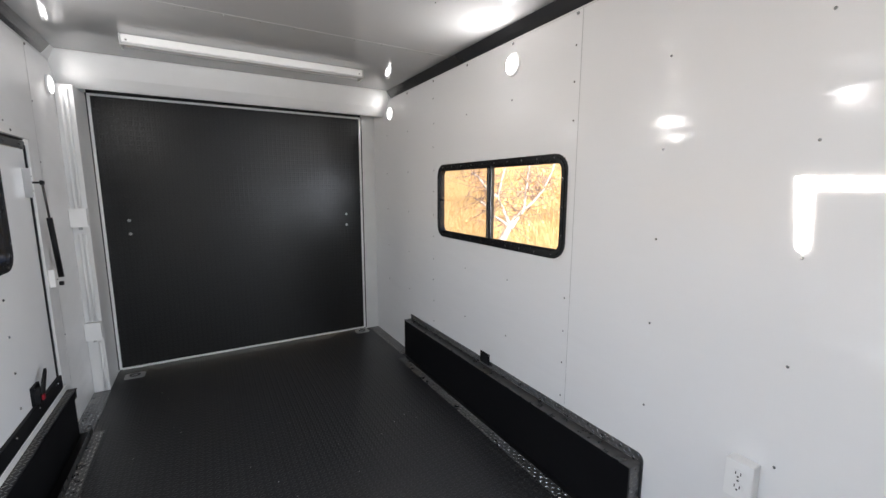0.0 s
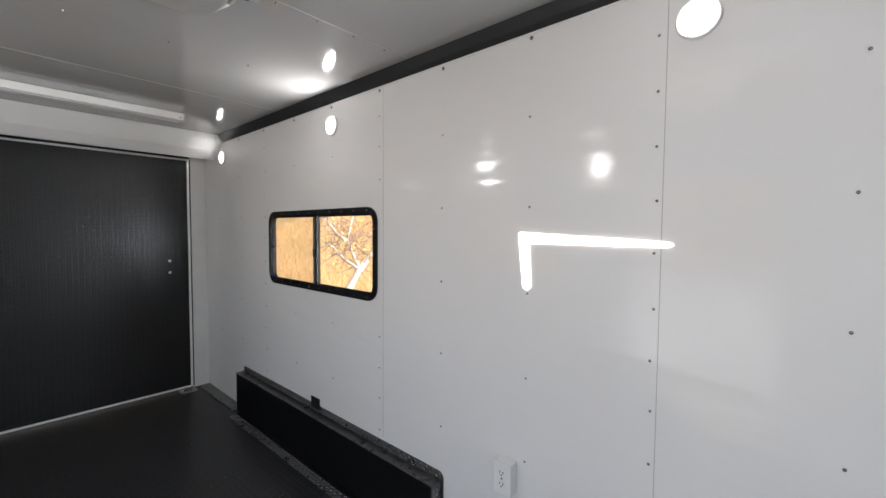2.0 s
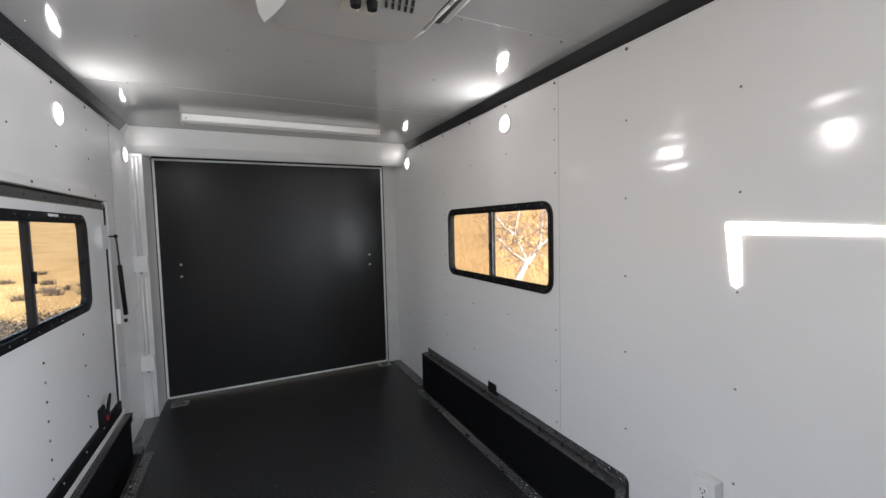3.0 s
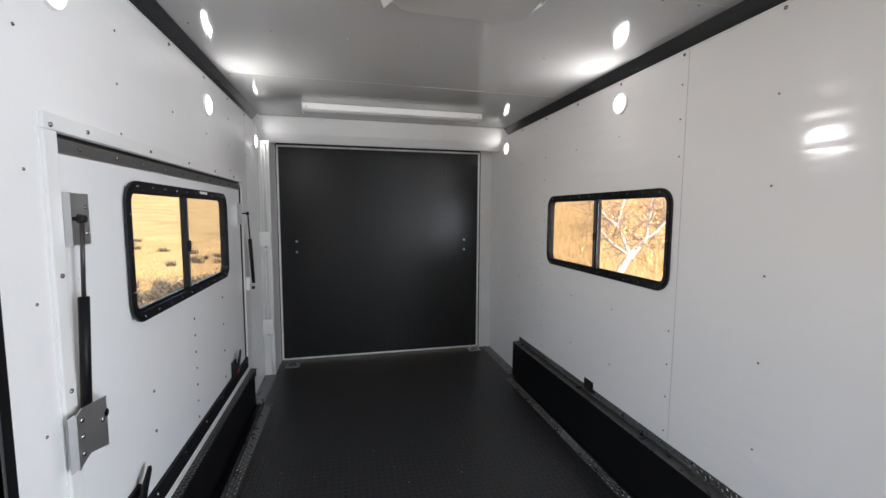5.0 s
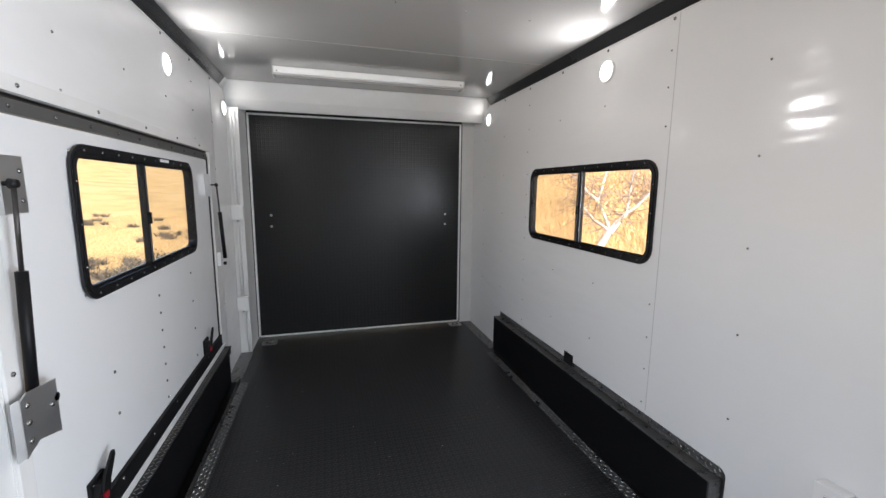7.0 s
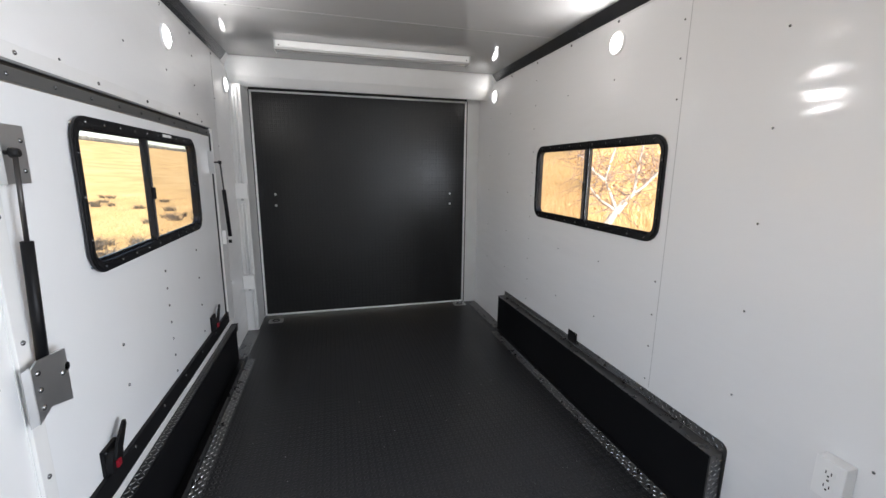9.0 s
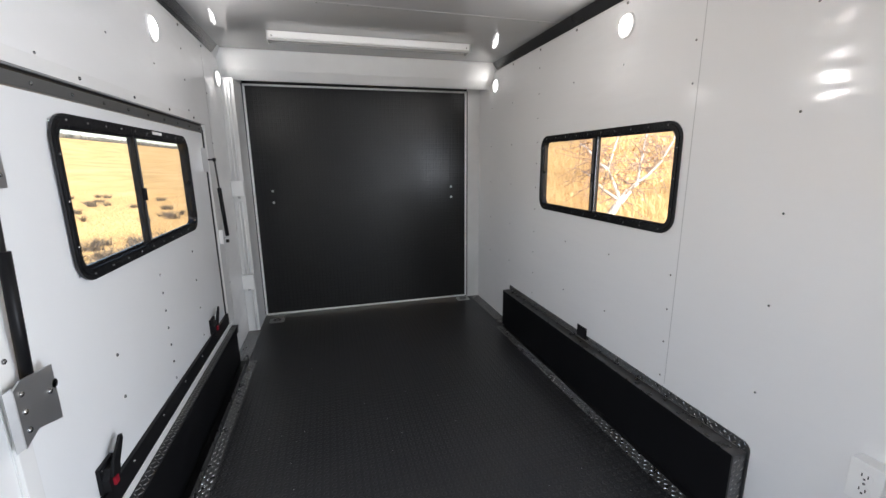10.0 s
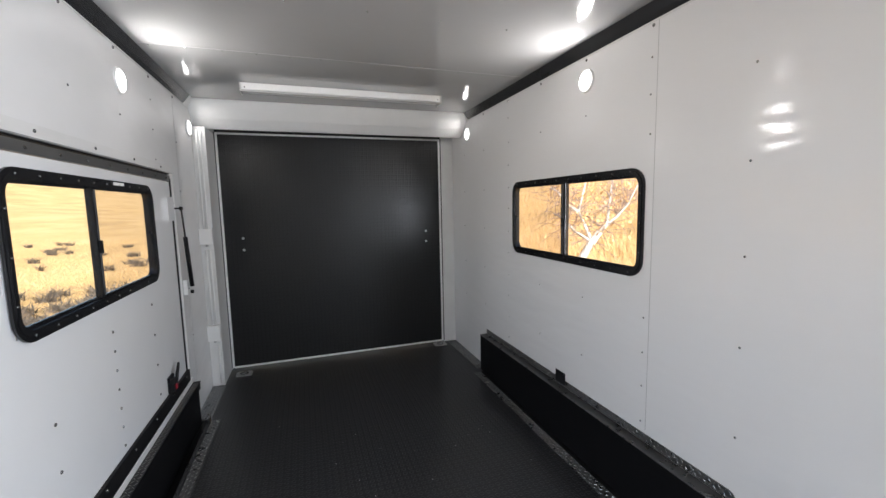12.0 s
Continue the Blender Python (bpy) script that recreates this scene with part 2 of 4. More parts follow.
def hole(w, grow=0.02):
    return (w[0] + grow, w[1] - grow, w[2] + grow, w[3] - grow)


ESC = (-0.305, 1.455, 0.33, 1.548)
# Unseen opening, added to let light onto the west wall.
ADDED_OPEN = (-2.85, -1.90, 0.04, 1.95)
ENTRY = (-1.45, -0.53, 0.04, 1.92)

floor = boxes("floor", [(XL - 0.10, XR + 0.10, YB - 0.1, YF + 0.12, -0.06, 0.0)], M_FLOOR, kind="structure")
wall_east = wall_with_holes("wall_east", XR, XR + 0.026, YB, YF + 0.1, 0.0, PANEL_TOP, [hole(RWIN), ADDED_OPEN], M_WALL)
wall_west = wall_with_holes("wall_west", XL - 0.026, XL, YB, YF + 0.1, 0.0, PANEL_TOP, [ESC, ENTRY], M_WALL)
boxes("wall_east_upper", [(XR + 0.004, XR + 0.05, YB, YF + 0.1, PANEL_TOP, ZC)], M_COVE, kind="structure")
boxes("wall_west_upper", [(XL - 0.05, XL - 0.004, YB, YF + 0.1, PANEL_TOP, ZC)], M_COVE, kind="structure")
# unseen closing wall, made grey to cut the light bounced off it
boxes("wall_south", [(XL - 0.05, XR + 0.05, YB - 0.06, YB, 0.0, ZC)], M_GREYPL, kind="structure")
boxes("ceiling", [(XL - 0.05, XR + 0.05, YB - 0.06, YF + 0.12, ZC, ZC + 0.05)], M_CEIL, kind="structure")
HEAD_Y, HEAD_Z = 2.02, 1.925


def prism(name, along, pts, a, b, mat, smooth=False):
    """A strip with the given cross-section, pulled along x or y from a to b."""
    bm = bmesh.new()
    ends = [[bm.verts.new((c, p, q_) if along == "x" else (p, c, q_)) for p, q_ in pts] for c in (a, b)]
    for e_ in ends:
        bm.faces.new(e_)
    for i in range(len(pts)):
        k = (i + 1) % len(pts)
        f = bm.faces.new((ends[0][i], ends[0][k], ends[1][k], ends[1][i]))
        f.smooth = smooth
    return part(name, bm, mat, kind="structure")


boxes("header_beam", [(XL, XR, 2.15, YF + 0.1, 1.965, ZC - 0.001)], M_TRIM, kind="structure", bevel=0.006)
prism("header_cover", "x", [(1.925, ZC - 0.001), (1.935, ZC - 0.013), (2.045, 1.985), (2.13, 1.926), (2.149, 1.926), (2.149, ZC - 0.001)], XL, XR, M_HEADER)
for side, x, y_end, w in ((-1, XR, 1.93, 0.045), (1, XL, 1.86, 0.045)):
    arc = [(x + side * 0.004, 2.043), (x + side * 0.019, 2.059), (x + side * 0.033, 2.078), (x + side * w, ZC - 0.001), (x, ZC - 0.001), (x, 2.043)]
    prism("cove_trim", "y", arc, YB, y_end, M_COVE)
    prism("cove_end", "y", arc, y_end + 0.0005, 2.10, M_TRIM)
DX0, DX1, DZ1 = -0.725, 1.108, 1.925
boxes("jamb_west", [(XL + 0.001, DX0 - 0.017, 2.335, YF + 0.1, 0.0, 1.964), (XL + 0.001, -0.745, 2.03, 2.334, 0.0, HEAD_Z - 0.001)], M_FRAME, kind="structure", bevel=0.004)
boxes("jamb_east", [(DX1 + 0.017, XR - 0.001, 2.335, YF + 0.1, 0.0, 1.964)], M_FRAME, kind="structure", bevel=0.004)

# ---- rear ramp door ----
rear = thing("ramp_door", "closed black ramp door with coin rubber lining and bright aluminium edge trim", "door", (0.19, YF, 0))
boxes("panel", [(DX0 - 0.19, DX1 - 0.19, 0.005, 0.06, 0.02, DZ1)], M_REAR, rear)
boxes("edge_trim", [(DX0 - 0.205, DX0 - 0.19, -0.010, 0.05, 0.012, DZ1 + 0.014)], M_EDGE, rear, "bright aluminium edge trim", bevel=0.002)
boxes("edge_trim", [(DX1 - 0.19, DX1 - 0.175, -0.010, 0.05, 0.012, DZ1 + 0.014)], M_EDGE, rear, "bright aluminium edge trim", bevel=0.002)
boxes("edge_trim", [(DX0 - 0.19, DX1 - 0.19, -0.010, 0.05, DZ1, DZ1 + 0.014)], M_EDGE, rear, "bright aluminium edge trim", bevel=0.002)
boxes("edge_trim", [(DX0 - 0.19, DX1 - 0.19, -0.006, 0.05, 0.006, 0.018)], M_EDGE, rear, "bright aluminium edge trim", bevel=0.002)
for bx in (-0.59 - 0.19, 0.974 - 0.19):
    for bz in (1.093, 0.997):
        bm = bmesh.new()
        cyl(bm, (bx, 0.006, bz), (bx, -0.006, bz), 0.011, 16, 0.008)
        part("bolt", bm, M_ALU, rear, "zinc bolt head")
# black strips stand in for the shaded gap round the ramp door
boxes("door_gap_fill", [(DX0 - 0.016, DX1 + 0.016, YF - 0.012, YF + 0.05, DZ1 + 0.016, 1.964)], M_RUBBER, kind="structure")
boxes("door_gap_fill", [(DX0 - 0.023, DX0 - 0.0155, YF - 0.012, YF + 0.05, 0.012, DZ1 + 0.0155)], M_RUBBER, kind="structure")
boxes("door_gap_fill", [(DX1 + 0.0155, DX1 + 0.023, YF - 0.012, YF + 0.05, 0.012, DZ1 + 0.0155)], M_RUBBER, kind="structure")

for k, (z_, sag) in enumerate(((1.955, 0.010), (1.950, 0.016))):
    bm = bmesh.new()
    pts = [Vector((DX0 + 0.02 + (DX1 - DX0 - 0.04) * i / 14, YF - 0.045 - 0.010 * k, z_ - 0.5 * sag - 0.5 * sag * math.sin(i * 0.9 + 2 * k))) for i in range(15)]
    for a, b in zip(pts, pts[1:]):
        cyl(bm, a, b, 0.004, 8)
    part("door_cable", bm, M_ROD, None, "", kind="structure", smooth=True)

# ---- windows ----
SCREW = bmesh.new()
bmesh.ops.create_uvsphere(SCREW, u_segments=8, v_segments=5, radius=0.006)
bmesh.ops.scale(SCREW, vec=(0.7, 1, 1), verts=SCREW.verts)
SCREW_ME = bpy.data.meshes.new("screw")
SCREW.to_mesh(SCREW_ME)
SCREW.free()
SCREW_ME.materials.append(M_STEEL)
SCREW_ME.polygons.foreach_set("use_smooth", [True] * len(SCREW_ME.polygons))


def screw(parent, x, y, z, s=1.0):
    ob = bpy.data.objects.new("screw", SCREW_ME)
    scene.collection.objects.link(ob)
    ob.parent = parent
    ob.location = (x, y, z)
    ob.scale = (s, s, s)
    return ob


def slider_window(name, w, x, side, split, label, post=0.014):
    """A black-framed sliding window in a wall; side points into the room."""
    y0, y1, z0, z1 = w
    win = new(name)
    win.location = (x, y0, z0)
    tagged(win, label=label, kind="structure")
    W, H = y1 - y0, z1 - z0
    bm = bmesh.new()
    ring_yz(bm, rrect(0, W, 0, H, 0.075), rrect(RIM, W - RIM, RIM, H - RIM, 0.045), side * 0.001, side * 0.008)
    ring_yz(bm, rrect(0.012, W - 0.012, 0.012, H - 0.012, 0.065), rrect(RIM - 0.006, W - RIM + 0.006, RIM - 0.006, H - RIM + 0.006, 0.05), side * 0.008, side * 0.011)
    part("window_frame", bm, M_WINFRAME, win, "black powder-coated flange with rounded corners")
    bm = bmesh.new()
    ring_yz(bm, rrect(RIM - 0.012, W - RIM + 0.012, RIM - 0.012, H - RIM + 0.012, 0.052), rrect(RIM + 0.001, W - RIM - 0.001, RIM + 0.001, H - RIM - 0.001, 0.042), -side * 0.028, side * 0.001)
    part("reveal", bm, M_WINFRAME, win)
    s = (split - y0)
    for nm, a, b, off in (("fixed_sash", RIM, s + 0.008, -0.016), ("sliding_sash", s - 0.008, W - RIM, -0.007)):
        bm = bmesh.new()
        t = 0.009
        ring_yz(bm, rrect(a, b, RIM, H - RIM, 0.02, 3), rrect(a + t, b - t, RIM + t, H - RIM - t, 0.012, 3), side * off, side * (off + 0.008))
        sash = part(nm, bm, M_WINFRAME, win)
        bm = bmesh.new()
        box(bm, side * (off + 0.003), side * (off + 0.006), a + t, b - t, RIM + t, H - RIM - t)
        pane = part("pane", bm, M_GLASS if nm == "fixed_sash" else M_SCREENED, sash, "clear glass" if nm == "fixed_sash" else "glass with a fine insect screen")
        pane.visible_shadow = False
    boxes("mullion", [(side * -0.020, side * 0.004, s - post, s + post, RIM, H - RIM)], M_WINFRAME, win, bevel=0.003)
    boxes("post_cap", [(side * 0.0041, side * 0.0060, s - post * 0.2, s + post * 0.5, RIM + 0.01, H - RIM - 0.01)], M_RAIL, win, "dark grey strip", bevel=0.0005)
    boxes("latch", [(side * 0.004, side * 0.014, s - 0.008, s + 0.008, H * 0.42, H * 0.52)], M_RUBBER, win, bevel=0.003)
    boxes("pull", [(side * -0.004, side * 0.004, W - RIM - 0.030, W - RIM - 0.012, H * 0.50, H * 0.53)], M_RUBBER, win, bevel=0.001)
    for i in range(10):
        yy = 0.075 + (W - 0.15) * i / 9
        for zz in (0.018, H - 0.018):
            screw(win, side * 0.011, yy, zz, 0.7)
    for i in range(3):
        zz = 0.11 + (H - 0.22) * i / 2
        for yy in (0.018, W - 0.018):
            screw(win, side * 0.011, yy, zz, 0.7)
    return win


slider_window("window_1", RWIN, XR, -1, 0.585, "black-framed horizontal slider window in the white wall, closed", 0.021)
win2 = slider_window("window_2", LWIN, XL, 1, 0.50, "black-framed horizontal slider window in the escape door, closed")
boxes("sticker", [(0.0112, 0.0119, 0.66, 0.76, 0.458, 0.470)], M_PLASTIC, win2, "small white sticker")

# ---- wheel boxes and tread plate ----
def tread_bars(name, parent, p0, u, v, n, length, width, pitch=0.019, size=0.016, mat=None):
    """Raised lozenge bars on a strip from p0 along u, its width along v, its face along n."""
    p0, u, v, n = Vector(p0), Vector(u), Vector(v), Vector(n)
    verts, faces = [], []
    nu, nv = int(length / pitch), max(1, int(round(width / pitch)))
    for i in range(nu):
        for j in range(nv):
            c = p0 + u * ((i + 0.5) * pitch) + v * ((j + 0.5) * width / nv)
            a = radians(45 if (i + j) % 2 else -45)
            d = u * math.cos(a) + v * math.sin(a)
            e = v * math.cos(a) - u * math.sin(a)
            k = len(verts)
            verts += [c - d * size / 2, c - e * size * 0.10, c + d * size / 2, c + e * size * 0.10, c - d * size * 0.25 + n * 0.0016, c + d * size * 0.25 + n * 0.0016]
            faces += [(k, k + 1, k + 5, k + 4), (k + 1, k + 2, k + 5), (k + 2, k + 3, k + 4, k + 5), (k + 3, k, k + 4)]
    me = bpy.data.meshes.new(name)
    me.from_pydata([tuple(w) for w in verts], [], faces)
    me.materials.append(mat or M_BAR)
    ob = new(name, me)
    ob.parent = parent
    return tagged(ob, kind="stuff")


wb = thing("wheel_box", "low black wheel box with tread plate flange on the white wall", "wheel box", (XR, -0.41, 0))
L = 2.005
FX, FZ = -0.065, 0.285
boxes("face_panel", [(FX + 0.003, -0.004, 0.006, L, 0.0, FZ - 0.0005)], M_BLACK, wb, "matt black face panel", bevel=0.002)
ft = boxes("top_ledge", [(FX, -0.004, 0.0, L, FZ, FZ + 0.003)], M_PLATE, wb, "tread plate top ledge")
bm = bmesh.new()
plate_yz(bm, [(0.0, 0.0), (0.05, 0.0), (0.05, FZ + 0.004), (L + 0.01, FZ + 0.004), (L + 0.01, 0.325)] + [(0.03 - 0.03 * math.sin(radians(a)), 0.295 + 0.03 * math.cos(radians(a))) for a in range(0, 91, 15)], -0.004, -0.0005)
for v in bm.verts:
    v.co.y -= 0.01
fl = part("wall_flange", bm, M_PLATE, wb, "tread plate flange with a rounded corner")
tread_bars("tread_pattern", fl, (-0.0041, 0.0, FZ + 0.005), (0, 1, 0), (0, 0, 1), (-1, 0, 0), L, 0.034)
bm = bmesh.new()
box(bm, FX, -0.004, -0.001, 0.005, 0.0, FZ - 0.001)
en = part("end_plate", bm, M_PLATE, wb)
tread_bars("tread_pattern", en, (FX + 0.004, -0.0011, 0.005), (0, 0, 1), (1, 0, 0), (0, -1, 0), 0.27, 0.054)
kp = boxes("strike_plate", [(-0.008, -0.0042, 0.955, 1.045, 0.300, 0.368)], M_BLACK, wb, "black strike plate", bevel=0.0015)
boxes("slot", [(-0.0095, -0.008, 0.972, 1.015, 0.312, 0.352)], M_RUBBER, kp)
for yy in (0.962, 1.038):
    screw(kp, -0.009, yy, 0.36, 0.8)
for i in range(7):
    screw(fl, -0.005, 0.15 + 0.28 * i, 0.312, 0.8)

wbl = thing("wheel_box", "low black wheel box with white sill below the escape door", "wheel box", (XL, -0.75, 0))
L2 = 2.22
boxes("face_panel", [(0.0, 0.043, 0.0, L2, 0.0, 0.26)], M_BLACK, wbl, "matt black face panel", bevel=0.002)
boxes("sill", [(0.0, 0.0115, 0.0, L2 + 0.03, 0.2605, 0.293)], M_TRIM, wbl, "white painted sill", bevel=0.003)
lt = boxes("top_ledge", [(0.012, 0.052, 0.0, L2 + 0.02, 0.2605, 0.2645)], M_BLACK, wbl, "tread plate ledge")
tread_bars("tread_pattern", lt, (0.015, 0.0, 0.2646), (0, 1, 0), (1, 0, 0), (0, 0, 1), L2, 0.034, pitch=0.021, size=0.021, mat=M_BAR_DARK)
# black sheet on the floor stands in for the deep recess's shade
boxes("recess_shade", [(0.044, 0.093, 0.0, L2, 0.001, 0.006)], M_BLACK, wbl, "thin black sheet standing in for the recess's shade")
lf = boxes("side_lip", [(0.0445, 0.048, 0.0, L2 + 0.02, 0.215, 0.2600)], M_BLACK, wbl, "matt black lip")


def floor_strip(x0, x1, y0, y1, label):
    st = thing("floor_trim", label, "trim", ((x0 + x1) / 2, (y0 + y1) / 2, 0.0))
    w, l = (x1 - x0) / 2, (y1 - y0) / 2
    a = boxes("plate", [(-w, w, -l, l, 0.0005, 0.0035)], M_PLATE, st)
    tread_bars("tread_pattern", a, (-w, -l, 0.0036), (0, 1, 0), (1, 0, 0), (0, 0, 1), 2 * l, 2 * w)
    return st


s1 = floor_strip(1.105, 1.160, -0.8, 1.53, "tread plate floor edging along the wheel box")
boxes("black_band", [(0.0285, 0.054, -1.165, 1.165, 0.0005, 0.006)], M_RUBBER, s1, "narrow black band between plate and box face")
s2 = floor_strip(1.162, 1.247, 1.60, 2.33, "tread plate floor edging beside the white wall")
s3 = floor_strip(-0.733, -0.682, -0.75, 1.47, "tread plate floor edging along the wheel box")
boxes("upstand", [(-0.0295, -0.0262, -1.11, 1.11, 0.004, 0.040)], M_PLATE, s3, "tread plate upstand")
s4 = floor_strip(-0.827, -0.735, 1.49, 2.02, "tread plate floor edging beside the white wall")

# ---- escape door ----
W0, W1, H0, H1 = ESC
ed = thing("escape_door", "closed white escape door held by gas struts, with a window in it", "door", (XL, W0, H0))
DW, DH = W1 - W0, H1 - H0
hy0, hy1, hz0, hz1 = hole(LWIN)
hy0, hy1, hz0, hz1 = hy0 - W0, hy1 - W0, hz0 - H0, hz1 - H0
g = 0.006
boxes("panel", [(-0.027, -0.004, g, hy0, 0.0365, DH - 0.05), (-0.027, -0.004, hy1, DW - 0.03, 0.0365, DH - 0.05), (-0.027, -0.004, hy0, hy1, 0.0365, hz0), (-0.027, -0.004, hy0, hy1, hz1, DH - 0.05)], M_DOOR, ed, "glossy white door skin")
boxes("top_seal", [(-0.045, -0.006, g, DW - g, DH - 0.007, DH - 0.001)], M_RUBBER, ed, "black rubber seal")
boxes("side_seal", [(-0.045, 0.001, DW - 0.026, DW - 0.012, 0.037, DH - 0.03)], M_RUBBER, ed, "black rubber seal")
hr = boxes("hinge_rail", [(-0.03, -0.001, g, DW - 0.012, DH - 0.046, DH - 0.012)], material("grey_rail", (0.17, 0.17, 0.17), 0.35, 0.6, var=0.1), ed, "grey continuous hinge rail", bevel=0.002)
for i in range(10):
    screw(hr, 0.0, 0.10 + 0.175 * i, DH - 0.030, 0.9)
bs = boxes("bottom_seal", [(0.0005, 0.010, g, DW - g, -0.0365, 0.036), (-0.04, 0.0003, g, DW - g, 0.004, 0.036)], M_RUBBER, ed, "black rubber bottom seal", bevel=0.003)
for i in range(7):
    screw(bs, 0.011, 0.12 + 0.26 * i, 0.018, 1.0)
for yc, z0, z1, st in ((0.125, 0.56, 0.86, 0.15), (0.545, 0.40, 0.87, 0.078), (0.974, 0.42, 0.88, 0.153)):
    z = z0
    while z < z1:
        screw(ed, -0.003, yc - W0 + 0.0, z - H0, 1.0)
        z += st


def latch(y, z):
    lt_ = thing("paddle_latch", "black paddle latch with a red release button on the escape door", "latch", (XL - 0.004, y, z), "latches on the escape door")
    boxes("base_plate", [(0.0, 0.012, -0.03, 0.05, -0.055, 0.03)], M_BLACK, lt_, bevel=0.003)
    bm = bmesh.new()
    plate_yz(bm, [(-0.028, -0.048), (0.030, -0.048), (0.042, -0.006), (0.030, 0.012), (-0.012, 0.018), (-0.028, -0.010)], 0.010, 0.030)
    part("body", bm, M_RUBBER, lt_, "black latch body")
    bm = bmesh.new()
    plate_yz(bm, [(-0.020, -0.006), (0.010, -0.014), (0.064, 0.066), (0.062, 0.082), (0.052, 0.084), (0.000, 0.040)], 0.0305, 0.038)
    part("lever", bm, M_RUBBER, lt_, "black tapered lever")
    boxes("button", [(0.0305, 0.039, -0.014, 0.006, -0.038, -0.014)], M_RED, lt_, "red release button", bevel=0.003)
    for yy, zz in ((-0.02, 0.02), (0.04, 0.02), (-0.02, -0.047), (0.04, -0.047)):
        screw(lt_, 0.013, yy, zz, 0.7)
    return lt_


l1 = latch(-0.07, 0.425)
copy_thing(l1, Matrix.Translation((XL - 0.004, 1.115, 0.425)))




def strut(y_top, z_top, y_bot, z_bot, label, plate_w, up_dy, lo):
    s = thing("gas_strut", label, "gas strut", (XL, y_top, z_top))
    dy, dz = y_bot - y_top, z_bot - z_top
    a, b = Vector((0.045, 0, 0)), Vector((0.018 if lo else 0.050, dy, dz))
    mid = a.lerp(b, 0.36)
    bm = bmesh.new()
    cyl(bm, a, mid, 0.005, 10)
    part("rod", bm, M_ROD, s, "dark steel rod", smooth=True)
    bm = bmesh.new()
    cyl(bm, mid, b, 0.012, 14)
    part("tube", bm, M_BLACK, s, "black gas cylinder", smooth=True)
    bm = bmesh.new()
    cyl(bm, a - Vector((0.040, 0, 0)), a - Vector((0.007, 0, 0)), 0.005, 10)
    cyl(bm, a - Vector((0.0069, 0, 0)), a + Vector((0.008, 0, 0)), 0.012, 12, 0.009)
    part("ball_joint", bm, M_RUBBER, s, "black ball joint", smooth=True)
    bm = bmesh.new()
    e_ = b + (Vector((0.014, 0.050, 0.018)) if lo else Vector((0, 0, -0.035)))
    cyl(bm, e_ - Vector((0.010, 0, 0)), e_ + Vector((0.006, 0, 0)), 0.011, 12)
    part("ball_joint", bm, M_RUBBER, s, "black ball joint", smooth=True)
    up = boxes("upper_bracket", [(-0.003, 0.002, up_dy, up_dy + plate_w, -0.07, 0.065), (0.002, 0.026, up_dy, up_dy + 0.004, -0.07, 0.065)], M_ALU, s, "brushed aluminium bracket", bevel=0.001)
    for zz in (-0.04, 0.03):
        screw(up, 0.003, up_dy + plate_w * 0.85, zz, 1.0)
    if lo:
        bm = bmesh.new()
        plate_yz(bm, [(dy + p, dz + q_) for p, q_ in [(-0.072, -0.070), (-0.028, -0.050), (0.052, -0.074), (0.052, 0.066), (-0.050, 0.078), (-0.072, 0.066)]], 0.034, 0.038)
        fl_ = [(0.026, -0.083, -0.074), (0.026, -0.083, 0.065), (0.036, -0.0725, 0.072), (0.036, -0.0725, -0.068)]
        fa = [bm.verts.new((x, dy + y, dz + z)) for x, y, z in fl_]
        fb = [bm.verts.new((x - 0.003, dy + y + 0.002, dz + z)) for x, y, z in fl_]
        bm.faces.new(fa)
        bm.faces.new(list(reversed(fb)))
        for i in range(4):
            bm.faces.new((fa[i], fb[i], fb[(i + 1) % 4], fa[(i + 1) % 4]))
        box(bm, 0.0, 0.0335, dy + 0.030, dy + 0.034, dz - 0.03, dz + 0.06)
        pl = part("lower_bracket", bm, M_ALU, s, "brushed aluminium angle bracket")
        for yy, zz in ((-0.054, 0.050), (-0.054, 0.008), (-0.054, -0.036), (0.028, 0.010)):
            screw(pl, 0.0385, dy + yy, dz + zz, 1.2)
    else:
        boxes("lower_bracket", [(0.0, 0.004, dy - 0.045, dy + 0.03, dz - 0.09, dz + 0.05), (0.004, 0.03, dy - 0.02, dy - 0.016, dz - 0.05, dz + 0.04)], M_TRIM, s, "white bracket", bevel=0.001)
    return s


strut(-0.300, 1.338, -0.292, 0.79, "black gas strut with brushed aluminium brackets beside the escape door", 0.118, -0.005, True)
strut(1.430, 1.345, 1.500, 0.87, "black gas strut with small white brackets beside the escape door", 0.095, -0.065, False)

# trim round the escape door
boxes("trim_top", [(XL, XL + 0.010, W0 - 0.045, W1 + 0.035, H1 + 0.001, H1 + 0.040)], M_TRIM, kind="structure", bevel=0.002)
tn = boxes("trim_side", [(XL, XL + 0.010, W0 - 0.045, W0 - 0.001, 0.325, H1)], M_TRIM, kind="structure", bevel=0.002)
# thin greyer strip drawn for the shadow line beside the trim
boxes("trim_shadow_line", [(XL, XL + 0.003, W0 - 0.049, W0 - 0.0455, 0.325, H1 + 0.04)], M_FRAME, kind="structure")
tf = boxes("trim_side", [(XL, XL + 0.008, W1 + 0.001, W1 + 0.035, 0.325, H1)], M_TRIM, kind="structure", bevel=0.002)
for z in (1.56, 1.20, 0.91, 0.56):
    screw(tn, XL + 0.011, W0 - 0.023, z, 1.1)
for i in range(5):
    screw(tn, XL + 0.011, W0 + 0.12 + 0.36 * i, H1 + 0.02, 1.0)

